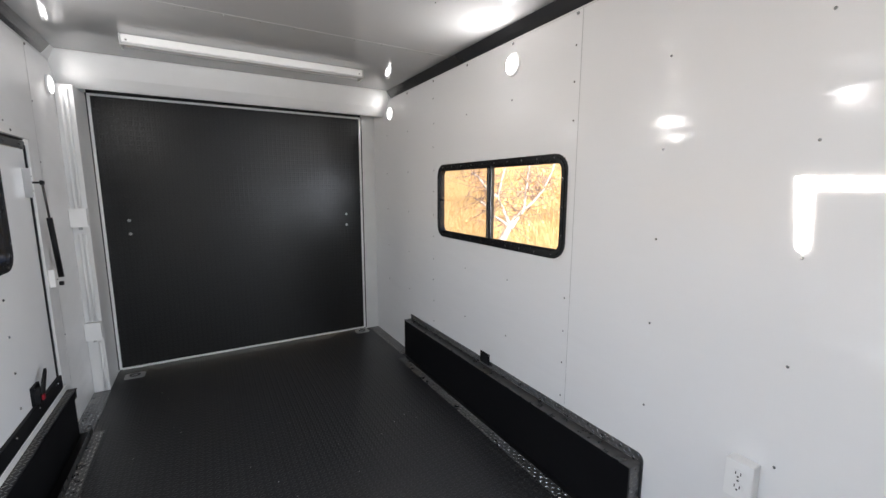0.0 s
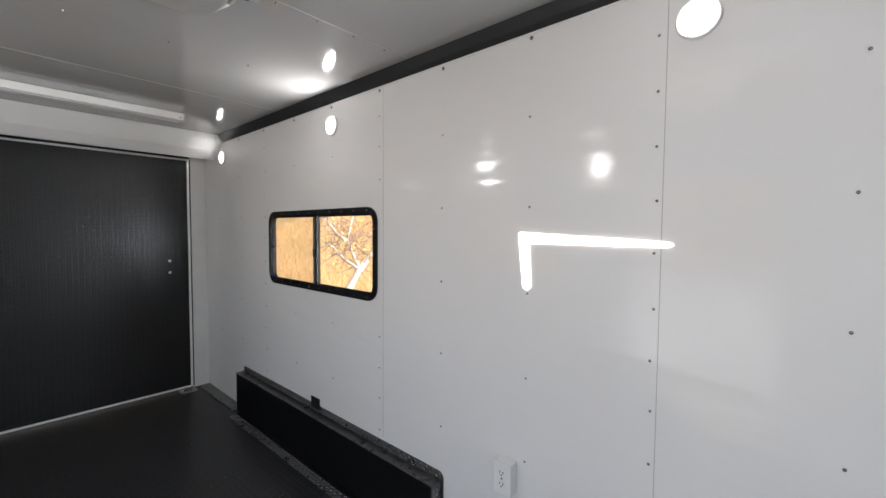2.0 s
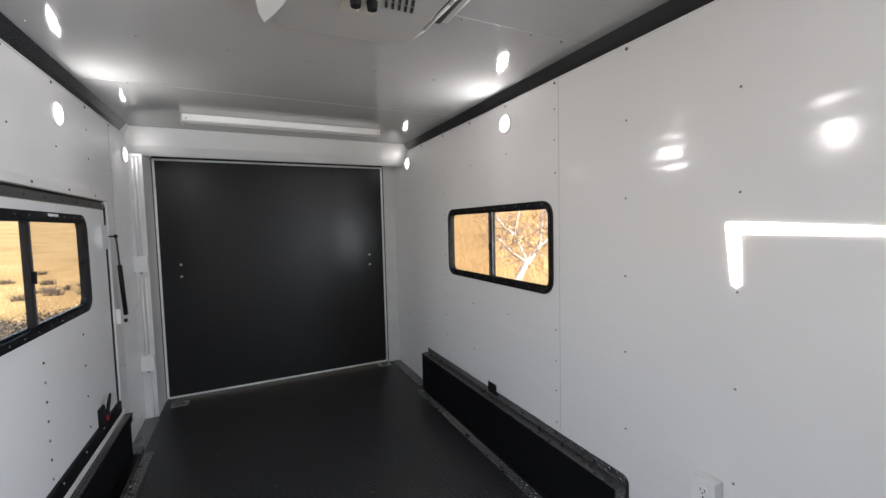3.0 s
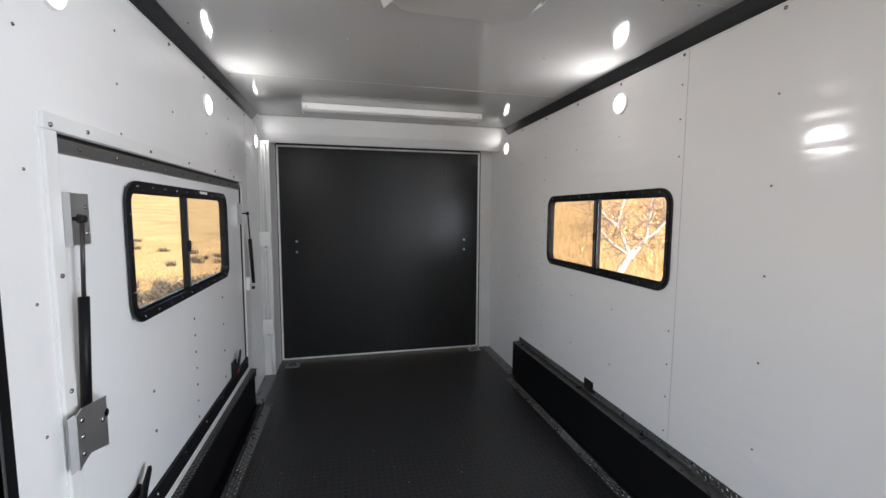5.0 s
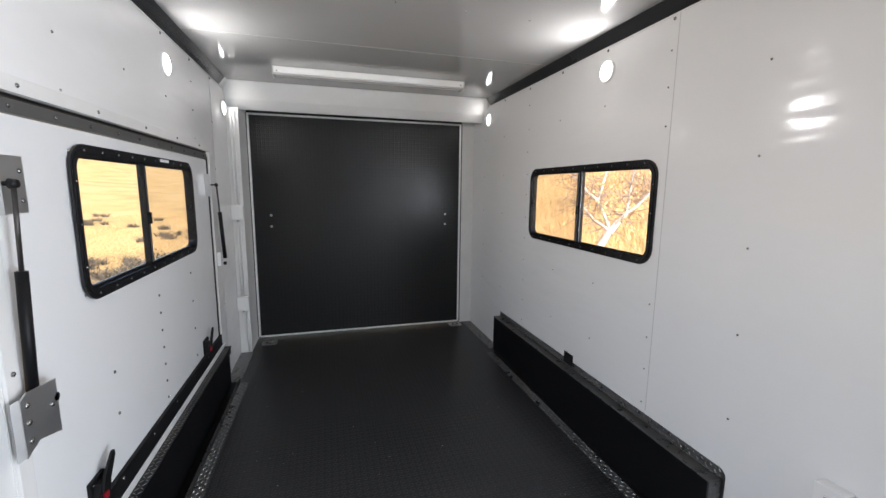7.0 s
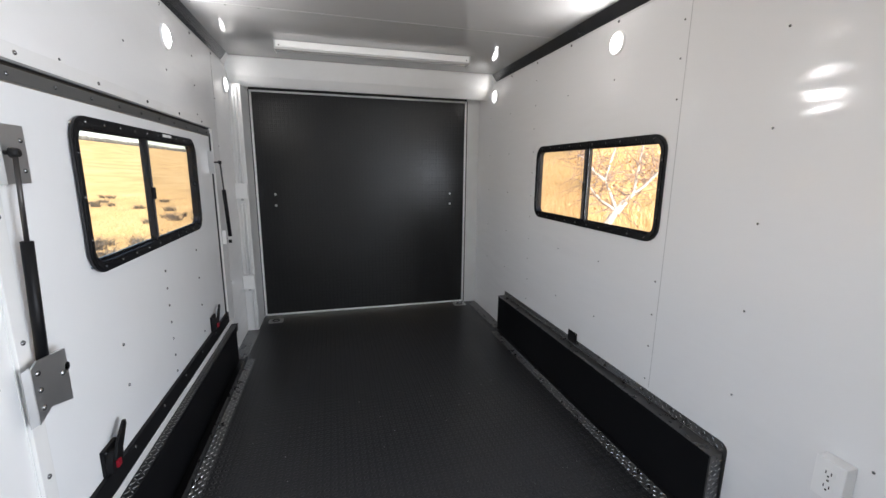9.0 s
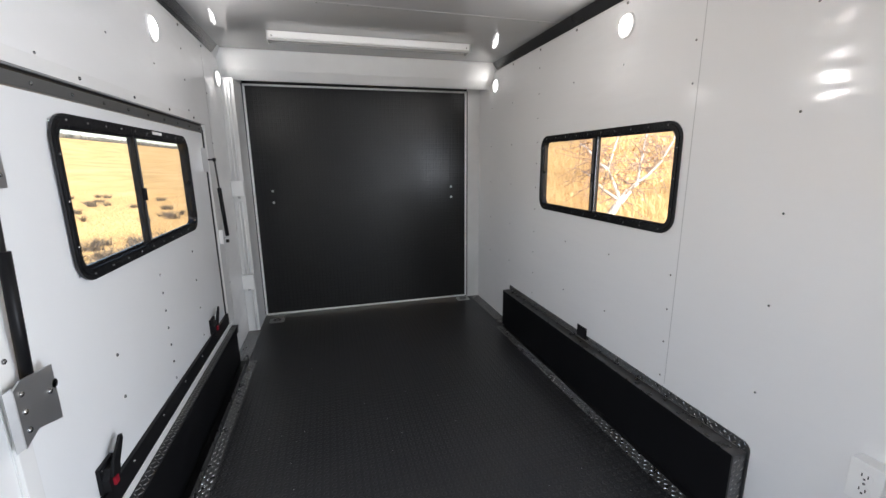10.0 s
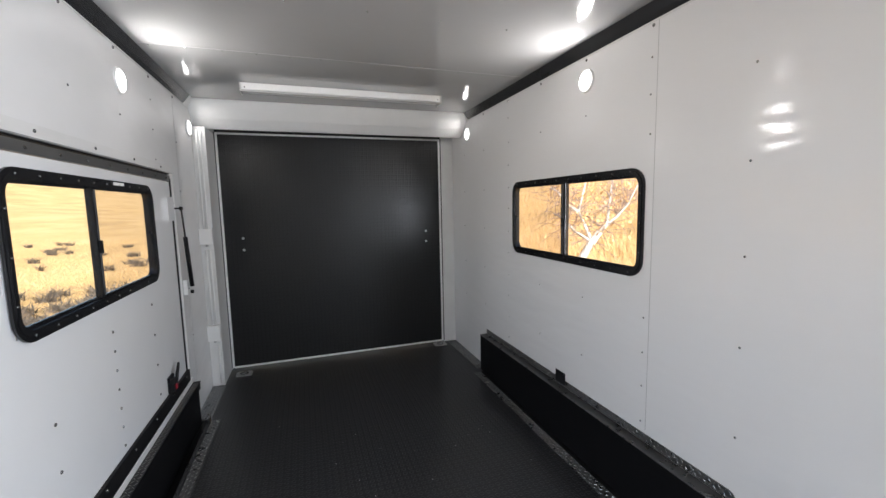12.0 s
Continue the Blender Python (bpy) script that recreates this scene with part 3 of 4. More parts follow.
# entry door opening and its door
y0, y1, z0, z1 = ENTRY
boxes("entry_frame", [(XL - 0.03, XL + 0.006, y1, y1 + 0.028, z0, z1 + 0.028), (XL - 0.05, XL + 0.006, y0 - 0.028, y0, z0, z1 + 0.028), (XL - 0.05, XL + 0.006, y0, y1, z1, z1 + 0.028)], M_BLACK, kind="structure", bevel=0.003)
en_d = thing("entry_door", "open white entry door with a black edge seal and latch", "door", (XL - 0.031, y1 - 0.005, 0.06))
boxes("leaf", [(-0.84, -0.005, -0.035, 0.0, 0.0, 1.83)], M_DOOR, en_d, "white door leaf")
boxes("edge_seal", [(-0.845, -0.005, -0.04, -0.0355, 0.0, 0.02), (-0.845, -0.005, -0.04, -0.0355, 1.81, 1.83), (-0.011, -0.005, -0.04, -0.0355, 0.021, 1.809)], M_RUBBER, en_d, "black edge seal")
boxes("hold_bracket", [(-0.07, -0.01, -0.09, -0.0405, 0.76, 0.80), (-0.07, -0.01, -0.09, -0.0405, 0.90, 0.94), (-0.07, -0.055, -0.085, -0.045, 0.801, 0.899)], M_ALU, en_d, "aluminium holding bracket", bevel=0.003)

# ---- electrical ----
def outlet(y, z):
    o = thing("power_outlet", "white surface-mounted duplex power outlet on the white wall", "power outlet", (XR, y, z))
    boxes("back_box", [(-0.040, -0.001, -0.036, 0.036, -0.058, 0.058)], M_PLASTIC, o, "white plastic back box", bevel=0.004)
    cp = boxes("cover_plate", [(-0.046, -0.0405, -0.037, 0.037, -0.060, 0.060)], M_PLASTIC, o, "white cover plate", bevel=0.003)
    for dz in (-0.021, 0.021):
        bm = bmesh.new()
        plate_yz(bm, rrect(-0.016, 0.016, dz - 0.014, dz + 0.014, 0.012, 4), -0.0485, -0.0462)
        sk = part("socket", bm, M_PLASTIC, cp, "white socket face")
        bm = bmesh.new()
        box(bm, -0.0495, -0.0487, -0.008, -0.0055, dz - 0.001, dz + 0.008)
        box(bm, -0.0495, -0.0487, 0.0055, 0.008, dz - 0.001, dz + 0.008)
        cyl(bm, (-0.0487, 0, dz - 0.007), (-0.0495, 0, dz - 0.007), 0.0028, 10)
        part("slot", bm, M_DARKPL, cp)
    screw(cp, -0.047, 0, 0, 0.6)
    return o


outlet(-0.742, 0.457)


def junction(z):
    j = thing("junction_box", "small white surface junction box with cable conduits on the corner post", "junction box", (-0.787, 2.030, z), "junction boxes")
    boxes("body", [(-0.038, 0.040, -0.042, -0.0005, -0.055, 0.055)], M_PLASTIC, j, bevel=0.004)
    boxes("lid", [(-0.040, 0.042, -0.047, -0.0425, -0.057, 0.057)], M_PLASTIC, j, "white lid", bevel=0.002)
    bm = bmesh.new()
    cyl(bm, (0.0, -0.015, -0.056), (0.0, -0.015, -0.075), 0.009, 10)
    part("gland", bm, M_GREYPL, j)
    return j


j1 = junction(1.140)
copy_thing(j1, Matrix.Translation((-0.787, 2.030, 0.42)))
for cx, za, zb in ((-0.800, 1.183, 1.90), (-0.775, 1.183, 1.90), (-0.796, 0.478, 1.04), (-0.772, 0.478, 1.04), (-0.765, 0.02, 0.34)):
    bm = bmesh.new()
    cyl(bm, (0, 0, 0), (0, 0, zb - za), 0.007, 10)
    c = part("conduit", bm, M_PLASTIC, None, "thin white cable conduit clipped to the corner post", smooth=True, loc=(cx, 2.022, za))
    tagged(c, category="conduit", group="conduits")

# ---- lamps and a patch of light ----
def puck(x, y, z, side):
    p = thing("led_puck_light", "round white LED puck light, lit, high on the white wall", "wall light", (x, y, z), "puck lights")
    bm = bmesh.new()
    cyl(bm, (side * 0.001, 0, 0), (side * 0.010, 0, 0), 0.055, 32, 0.052)
    part("bezel", bm, M_PLASTIC, p, "white bezel", smooth=False)
    # added ring whose glow softens the lens edge
    bm = bmesh.new()
    cyl(bm, (side * 0.0101, 0, 0), (side * 0.013, 0, 0), 0.050, 32, 0.047)
    part("halo_ring", bm, M_HALO, p, "dim glowing ring imitating the lamp's soft halo")
    bm = bmesh.new()
    cyl(bm, (side * 0.0131, 0, 0), (side * 0.017, 0, 0), 0.041, 32, 0.034)
    part("lens", bm, M_LENS if y < 1.9 else M_LENS_DIM, p, "glowing lens")
    return p


for ly in LAMPS_R:
    puck(XR, ly, LAMP_Z, -1)
for ly in LAMPS_L:
    puck(XL, ly, LAMP_Z - 0.03, 1)

# L-shaped patch of light on the wall, imitated by a thin glowing plate
light_patch = thing("wall_light_patch", "bright L-shaped patch of light on the white wall, made as a glowing plate", "wall light", (XR, -0.79, 1.335))
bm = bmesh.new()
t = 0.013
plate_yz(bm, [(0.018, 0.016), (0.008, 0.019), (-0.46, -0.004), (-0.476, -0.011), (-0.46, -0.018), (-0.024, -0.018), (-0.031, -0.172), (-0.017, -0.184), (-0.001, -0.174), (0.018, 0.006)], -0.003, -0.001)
# the lens part is that plate; no fixture stands here
part("lens", bm, M_PATCH, light_patch, "warm white glowing plate")

# ---- ceiling things ----
bar = thing("ceiling_light_bar", "long white metal light housing, unlit, fixed under the ceiling", "ceiling light", (0.212, 1.455, ZC))
boxes("housing", [(-0.637, 0.632, 0.004, 0.105, -0.042, -0.001)], M_TRIM, bar, "white metal housing", bevel=0.006)
boxes("front_lip", [(-0.637, 0.632, 0.0, 0.006, -0.056, -0.045)], M_GREYPL, bar, "grey lower lip", bevel=0.002)
boxes("end_cap", [(-0.644, -0.6375, -0.001, 0.106, -0.055, -0.001)], M_GREYPL, bar, "grey end cap", bevel=0.001)
boxes("end_cap", [(0.6325, 0.639, -0.001, 0.106, -0.055, -0.001)], M_GREYPL, bar, "grey end cap", bevel=0.001)
for xx in (-0.615, 0.61):
    bm = bmesh.new()
    cyl(bm, (xx, 0.003, -0.03), (xx, 0.0, -0.03), 0.004, 8)
    part("rivet", bm, M_STEEL, bar)

ac = thing("air_conditioner", "white ceiling air conditioner panel with louvres and two black knobs", "air conditioner", (0.244, -0.375, ZC))
# White plastic given a grey base: the underside's shade is in the colour.
M_AC = material("shaded_ac_plastic", (0.36, 0.355, 0.345), 0.38, var=0.03, scale=12)
bm = bmesh.new()
outer = rrect(-0.29, 0.29, -0.34, 0.36, 0.10, 6)
inner = rrect(-0.235, 0.235, -0.29, 0.325, 0.08, 6)
lo = [bm.verts.new((a, b, -0.055)) for a, b in inner]
hi = [bm.verts.new((a, b, -0.001)) for a, b in outer]
bm.faces.new(lo)
bm.faces.new(hi)
for i in range(len(lo)):
    k = (i + 1) % len(lo)
    bm.faces.new((lo[i], lo[k], hi[k], hi[i]))
part("shroud", bm, M_AC, ac, "white moulded shroud")
for k, x0 in enumerate((-0.165, 0.065)):
    for i in range(5):
        for y_a in (-0.03, 0.008, 0.046):
            bm = bmesh.new()
            vs = box(bm, x0 + 0.021 * i, x0 + 0.021 * i + 0.009, y_a, y_a + 0.030, -0.058, -0.0545)
            for v in vs:
                v.co.x += (0.28 if k else -0.05) * (v.co.y - 0.05)
            part("louvre_slot", bm, M_DARKPL, ac)
cpn = boxes("control_panel", [(-0.05, 0.055, 0.02, 0.14, -0.059, -0.0552)], material("ac_control", (0.42, 0.41, 0.35), 0.4), ac, "beige control panel", bevel=0.002)
for xx in (-0.022, 0.028):
    bm = bmesh.new()
    cyl(bm, (xx, 0.06, -0.0592), (xx, 0.06, -0.082), 0.018, 18, 0.015)
    part("knob", bm, M_RUBBER, cpn, "black knob")
boxes("pointer", [(-0.002, 0.003, 0.105, 0.125, -0.061, -0.0592)], M_PLASTIC, cpn)
bm = bmesh.new()
leaf = [(-0.305, -0.25), (-0.190, -0.25), (-0.185, 0.05), (-0.200, 0.15), (-0.228, 0.23), (-0.262, 0.30), (-0.285, 0.24), (-0.300, 0.14)]
top = [bm.verts.new((a, b, -0.004)) for a, b in leaf]
low = [bm.verts.new((-0.25 + (a + 0.25) * 0.8, b * 0.96 - 0.003, -0.072)) for a, b in leaf]
bm.faces.new(low)
for i in range(len(leaf)):
    k = (i + 1) % len(leaf)
    bm.faces.new((top[i], top[k], low[k], low[i]))
vent = part("side_vent", bm, M_TRIM, ac, "white curved air outlet")
boxes("vent_opening", [(-0.280, -0.222, -0.22, 0.10, -0.0745, -0.0722)], M_DARKPL, vent)
# tube in a whiter material than the shroud stands in for the edge's highlight
bm = bmesh.new()
rim = [(0.262, -0.30), (0.260, 0.0), (0.252, 0.18), (0.235, 0.26), (0.205, 0.310), (0.170, 0.330)]
for a, b in zip(rim, rim[1:]):
    cyl(bm, (a[0], a[1], -0.046), (b[0], b[1], -0.046), 0.006, 8)
part("edge_highlight", bm, M_TRIM, ac, "whiter tube drawn for the highlight on the rounded edge", smooth=True)
boxes("side_outlet", [(0.268, 0.292, -0.10, 0.14, -0.040, -0.004)], M_RUBBER, ac, "dark side air outlet", bevel=0.006)
boxes("side_flap", [(0.296, 0.330, -0.25, 0.16, -0.022, -0.002)], M_AC, ac, "pale side flap", bevel=0.006)

# ---- floor fittings ----
def tie_down(x, y):
    d = thing("floor_tie_down", "recessed steel tie-down ring in the black floor", "tie-down ring", (x, y, 0), "tie-down rings")
    bm = bmesh.new()
    ring = rrect(-0.06, 0.06, -0.05, 0.05, 0.018, 4)
    inn = rrect(-0.042, 0.042, -0.032, 0.032, 0.012, 4)
    a = [bm.verts.new((p, q_, 0.004)) for p, q_ in ring]
    b = [bm.verts.new((p, q_, 0.0055)) for p, q_ in inn]
    c = [bm.verts.new((p, q_, 0.0005)) for p, q_ in ring]
    e = [bm.verts.new((p * 0.8, q_ * 0.8, 0.001)) for p, q_ in inn]
    n = len(a)
    for i in range(n):
        k = (i + 1) % n
        bm.faces.new((a[i], a[k], b[k], b[i]))
        bm.faces.new((c[i], c[k], a[k], a[i]))
        bm.faces.new((b[i], b[k], e[k], e[i]))
    bm.faces.new(e)
    part("pan", bm, M_ALU, d, "zinc-plated pan")
    bm = bmesh.new()
    pts = [(0.028 * math.cos(radians(a_)), 0.022 * math.sin(radians(a_)), 0.008) for a_ in range(0, 360, 30)]
    for i in range(len(pts)):
        cyl(bm, pts[i], pts[(i + 1) % len(pts)], 0.0045, 8)
    part("ring", bm, M_STEEL, d, "steel ring", smooth=True)
    return d


td = tie_down(-0.635, 2.20)
copy_thing(td, Matrix.Translation((1.065, 2.275, 0)))

# ---- wall screws and panel joints ----
for k, wall, x in ((1, wall_east, XR - 0.0005), (2, wall_west, XL + 0.0005)):
    for c in range(-9, 6):
        y = 0.004 + 0.4064 * c
        if y > 1.3 and y > 2.2:
            continue
        seam = c % 3 == 0
        z = 0.373 if seam else 0.527
        while z < 2.0:
            ok = not (k == 1 and ADDED_OPEN[0] - 0.03 < y < ADDED_OPEN[1] + 0.03 and z < 2.0)
            win = RWIN if k == 1 else None
            if win and win[0] - 0.02 < y < win[1] + 0.02 and win[2] - 0.02 < z < win[3] + 0.02:
                ok = False
            if k == 2 and (ESC[0] - 0.06 < y < ESC[1] + 0.04 and z < ESC[3] + 0.05 or ENTRY[0] - 0.04 < y < ENTRY[1] + 0.04 and z < ENTRY[3] + 0.05):
                ok = False
            if ok:
                screw(wall, x, y + random.uniform(-0.004, 0.004), z + random.uniform(-0.006, 0.006), 0.72)
            z += 0.1535 if seam else 0.307
        if k == 1 or z > 1.9:
            screw(wall, x, y, PANEL_TOP - 0.012, 1.2)
M_JOINT = material("panel_joint", (0.40, 0.40, 0.40), 0.5)
for y in (-0.022, -1.233, -2.46, 1.965 - 0.79):
    z0_ = 0.34 if -0.42 < y < 1.6 else 0.0
    if abs(y - 1.175) < 0.01:
        continue
    boxes("panel_joint", [(XR - 0.0009, XR + 0.001, y - 0.0009, y + 0.0009, z0_, PANEL_TOP)], M_JOINT, kind="structure")
for y in (-2.46, 1.62):
    boxes("panel_joint", [(XL - 0.001, XL + 0.0009, y - 0.0012, y + 0.0012, 0.0, PANEL_TOP)], M_JOINT, kind="structure")
for y in (-0.24, 0.94, -1.42, -2.64):
    boxes("ceiling_joint", [(XL, XR, y - 0.0012, y + 0.0012, ZC - 0.0009, ZC + 0.001)], M_JOINT, kind="structure")
boxes("panel_edge", [(XR - 0.004, XR + 0.002, YB, HEAD_Y, PANEL_TOP, PANEL_TOP + 0.006), (XL - 0.002, XL + 0.004, YB, HEAD_Y, PANEL_TOP, PANEL_TOP + 0.006)], M_TRIM, kind="structure")

verts, faces = [], []
for _ in range(70):
    cx, cy, r = random.uniform(-0.55, 1.0), random.uniform(-0.6, 2.2), random.uniform(0.0012, 0.0035)
    a = random.uniform(0, 6.28)
    k = len(verts)
    for j in range(3):
        verts.append((cx + r * math.cos(a + j * 2.1), cy + r * math.sin(a + j * 2.1), 0.0006))
    verts.append((cx, cy, 0.0006 + r * 0.6))
    faces += [(k, k + 1, k + 3), (k + 1, k + 2, k + 3), (k + 2, k, k + 3)]
me = bpy.data.meshes.new("floor_debris")
me.from_pydata(verts, [], faces)
me.materials.append(M_PLASTIC)
tagged(new("floor_debris", me), label="tiny pale crumbs and shavings scattered on the black floor", category="debris", kind="stuff")

ceil_ob = bpy.data.objects["ceiling"]
for y, st in ((-0.226, 0.152), (0.955, 0.152), (-1.405, 0.152), (0.36, 0.305), (-0.80, 0.305)):
    x = XL + 0.09
    while x < XR - 0.05:
        if not (-0.10 < x < 0.56 and -0.65 < y < 0.12):
            screw(ceil_ob, x, y, ZC, 0.75)
        x += st

# ---- outdoors ----
def hill(x, y):
    """Height of the field."""
    h = -0.62
    if x > 2.0:
        d = x - 2.0
        h += 0.10 * d + 0.012 * d * d if d < 16 else 0.10 * d + 0.012 * 256 + 0.38 * (d - 16)
    if x < -2.0:
        d = -x - 2.0
        h += 0.004 * d + 0.00213 * min(d, 70) ** 2
    h += 0.10 * noise.noise((x * 0.25, y * 0.25, 0)) * min(1, abs(x) / 4)
    h += 0.8 * noise.noise((x * 0.03, y * 0.03, 5)) * max(0, min(1, (abs(x) - 6) / 20))
    return h


def axis_steps(near, far, step):
    out, v = [], 0.0
    while v < near:
        out.append(v)
        v += step
    while v < far:
        out.append(v)
        v *= 1.14
    return [-a for a in reversed(out[1:])] + out + [far]


xs = [-2500.0] + axis_steps(14, 600, 0.5)
ys = [-2500.0] + axis_steps(14, 600, 0.6) + [2500.0]
xs = xs + [2500.0]
gv, gf = [], []
for x in xs:
    for y in ys:
        gv.append((x, y, hill(max(-70, min(x, 40)), max(-600, min(y, 600)))))
ny = len(ys)
for i in range(len(xs) - 1):
    for j in range(ny - 1):
        a = i * ny + j
        gf.append((a, a + ny, a + ny + 1, a + 1))
gm = bpy.data.meshes.new("ground")
gm.from_pydata(gv, [], gf)
M_GROUND = bpy.data.materials.new("dry_field")
M_GROUND.use_nodes = True
gnt = M_GROUND.node_tree
gbs = gnt.nodes["Principled BSDF"]
gbs.inputs["Roughness"].default_value = 0.95
gtc = gnt.nodes.new("ShaderNodeTexCoord")
gmap = gnt.nodes.new("ShaderNodeMapping")
gmap.inputs["Scale"].default_value = (1.0, 0.35, 1.0)
gnt.links.new(gtc.outputs["Object"], gmap.inputs["Vector"])
n1 = gnt.nodes.new("ShaderNodeTexNoise")
n1.inputs["Scale"].default_value = 0.35
n1.inputs["Detail"].default_value = 9
n1.inputs["Roughness"].default_value = 0.7
gnt.links.new(gmap.outputs[0], n1.inputs["Vector"])
rmp = gnt.nodes.new("ShaderNodeValToRGB")
e = rmp.color_ramp.elements
e[0].position, e[0].color = 0.30, (0.44, 0.29, 0.12, 1)
e[1].position, e[1].color = 0.72, (0.78, 0.55, 0.26, 1)
m_ = e.new(0.48)
m_.color = (0.64, 0.42, 0.165, 1)
gnt.links.new(n1.outputs["Fac"], rmp.inputs[0])
n2 = gnt.nodes.new("ShaderNodeTexNoise")
n2.inputs["Scale"].default_value = 9.0
n2.inputs["Detail"].default_value = 6
gnt.links.new(gtc.outputs["Object"], n2.inputs["Vector"])
bmp = gnt.nodes.new("ShaderNodeBump")
bmp.inputs["Distance"].default_value = 0.12
gnt.links.new(n2.outputs["Fac"], bmp.inputs["Height"])
gnt.links.new(bmp.outputs[0], gbs.inputs["Normal"])
gnt.links.new(rmp.outputs[0], gbs.inputs["Base Color"])
gm.materials.append(M_GROUND)
ground = tagged(new("ground", gm), kind="structure")


def leafy(name, c1, c2, rough=0.8):
    m = bpy.data.materials.new(name)
    m.use_nodes = True
    nt = m.node_tree
    b = nt.nodes["Principled BSDF"]
    b.inputs["Roughness"].default_value = rough
    gg = nt.nodes.new("ShaderNodeNewGeometry")
    r = nt.nodes.new("ShaderNodeValToRGB")
    r.color_ramp.elements[0].color = (*c1, 1)
    r.color_ramp.elements[1].color = (*c2, 1)
    nt.links.new(gg.outputs["Random Per Island"], r.inputs[0])
    nt.links.new(r.outputs[0], b.inputs["Base Color"])
    return m


M_GRASS = leafy("dry_grass", (0.54, 0.35, 0.15), (0.82, 0.60, 0.32))
M_BRUSH = leafy("dark_brush", (0.035, 0.033, 0.03), (0.24, 0.19, 0.14))
M_FAR = leafy("far_foliage", (0.10, 0.11, 0.11), (0.24, 0.23, 0.20))
M_LEAF = leafy("orange_leaf", (0.62, 0.34, 0.14), (0.85, 0.58, 0.28))
M_BARK = material("pale_bark", (0.62, 0.57, 0.51), 0.7, var=0.45, scale=9, bump=0.004, bump_scale=30)
M_TWIG = material("grey_twig", (0.33, 0.24, 0.20), 0.8, var=0.3, scale=8)

rng = np.random.default_rng(4)


def blades(name, pts, height, width, mat, lean=0.5):
    """Many thin bent blades as one mesh."""
    n = len(pts)
    ang = rng.uniform(0, 2 * math.pi, n)
    hh = height * rng.uniform(0.5, 1.3, n)
    ln = lean * hh * rng.uniform(0.1, 1.0, n)
    la = rng.uniform(0, 2 * math.pi, n)
    w = width * rng.uniform(0.6, 1.4, n)
    P = np.array(pts)
    side = np.stack([np.cos(ang), np.sin(ang), np.zeros(n)], 1) * w[:, None] / 2
    top = P + np.stack([np.cos(la) * ln, np.sin(la) * ln, hh], 1)
    midp = P + np.stack([np.cos(la) * ln * 0.3, np.sin(la) * ln * 0.3, hh * 0.55], 1)
    V = np.stack([P - side, P + side, midp + side * 0.7, midp - side * 0.7, top], 1).reshape(-1, 3)
    F = []
    for i in range(n):
        k = 5 * i
        F.append((k, k + 1, k + 2, k + 3))
        F.append((k + 3, k + 2, k + 4))
    me = bpy.data.meshes.new(name)
    me.from_pydata(V.tolist(), [], F)
    me.materials.append(mat)
    return new(name, me)


def scatter(n, az0, az1, r0, r1, power=1.4, side=1):
    """Points on the field between two bearings from the windows."""
    out = []
    for _ in range(n):
        r = r0 + (r1 - r0) * rng.uniform() ** power
        a = radians(rng.uniform(az0, az1))
        x, y = side * r * math.sin(a), -1.4 + r * math.cos(a)
        if abs(x) > 1.5:
            out.append((x, y, hill(x, y) - 0.02))
    return out


g1 = blades("dry_grass", scatter(60000, 24, 56, 2.6, 26, 1.2), 0.30, 0.009, M_GRASS, 0.8)
g2 = blades("dry_grass", scatter(30000, 8, 50, 5, 34, 1.2, -1), 0.09, 0.014, M_GRASS, 1.2)
for o in (g1, g2):
    tagged(o, label="tall dry golden grass covering the sunlit field", category="grass", kind="stuff")

# a band of dark dead brush on the field
bp_ = []
for (bx, by, bz) in scatter(650, 12, 58, 6.6, 9.6, 0.9, -1) + scatter(90, 10, 56, 9.4, 13, 1.0, -1) + scatter(60, 8, 45, 14, 30, 1.0, -1):
    r_ = rng.uniform(0.04, 0.22)
    for _ in range(int(40 + 380 * r_)):
        a, q_ = rng.uniform(0, 6.28), r_ * rng.uniform() ** 0.6
        x, y = bx + 1.4 * q_ * math.cos(a), by + q_ * math.sin(a)
        bp_.append((x, y, hill(x, y)))
tagged(blades("dead_brush", bp_, 0.20, 0.022, M_BRUSH, 2.2), label="low tangled dark dead brush lying in the dry grass", category="brush", kind="stuff")


def shrub(x, y, h, spread, n, mats, label):
    s = thing("shrub", label, "shrub", (x, y, hill(x, y) - 0.03), "shrubs")
    pts = []
    bm = bmesh.new()
    for _ in range(16):
        a, l = rng.uniform(0, 6.28), rng.uniform(0.5, 1.0)
        d = Vector((math.cos(a) * spread * l, math.sin(a) * spread * l, h * rng.uniform(0.6, 1.0)))
        cyl(bm, (0, 0, 0), d * 0.6, 0.010, 5, 0.006)
        cyl(bm, d * 0.6, d + Vector((rng.uniform(-0.1, 0.1), rng.uniform(-0.1, 0.1), 0)), 0.006, 5, 0.003)
        for _ in range(n // 16):
            q_ = rng.uniform(0.45, 1.05)
            pts.append(tuple(d * q_ + Vector(rng.normal(0, 0.10 * spread + 0.04, 3))))
    part("branches", bm, M_TWIG, s, "thin grey branches")
    o = blades("foliage", pts, 0.05, 0.03, mats, 1.5)
    o.parent = s
    return s


for (x, y, h, sp, lab) in ((-3.3, 8.9, 0.42, 0.55, "dark"), (-2.7, 8.7, 0.50, 0.50, "dark"), (-3.9, 9.0, 0.28, 0.5, "dark")):
    shrub(x, y, h, sp, 1400, M_BRUSH, "low dark twiggy shrub standing in the dry field")
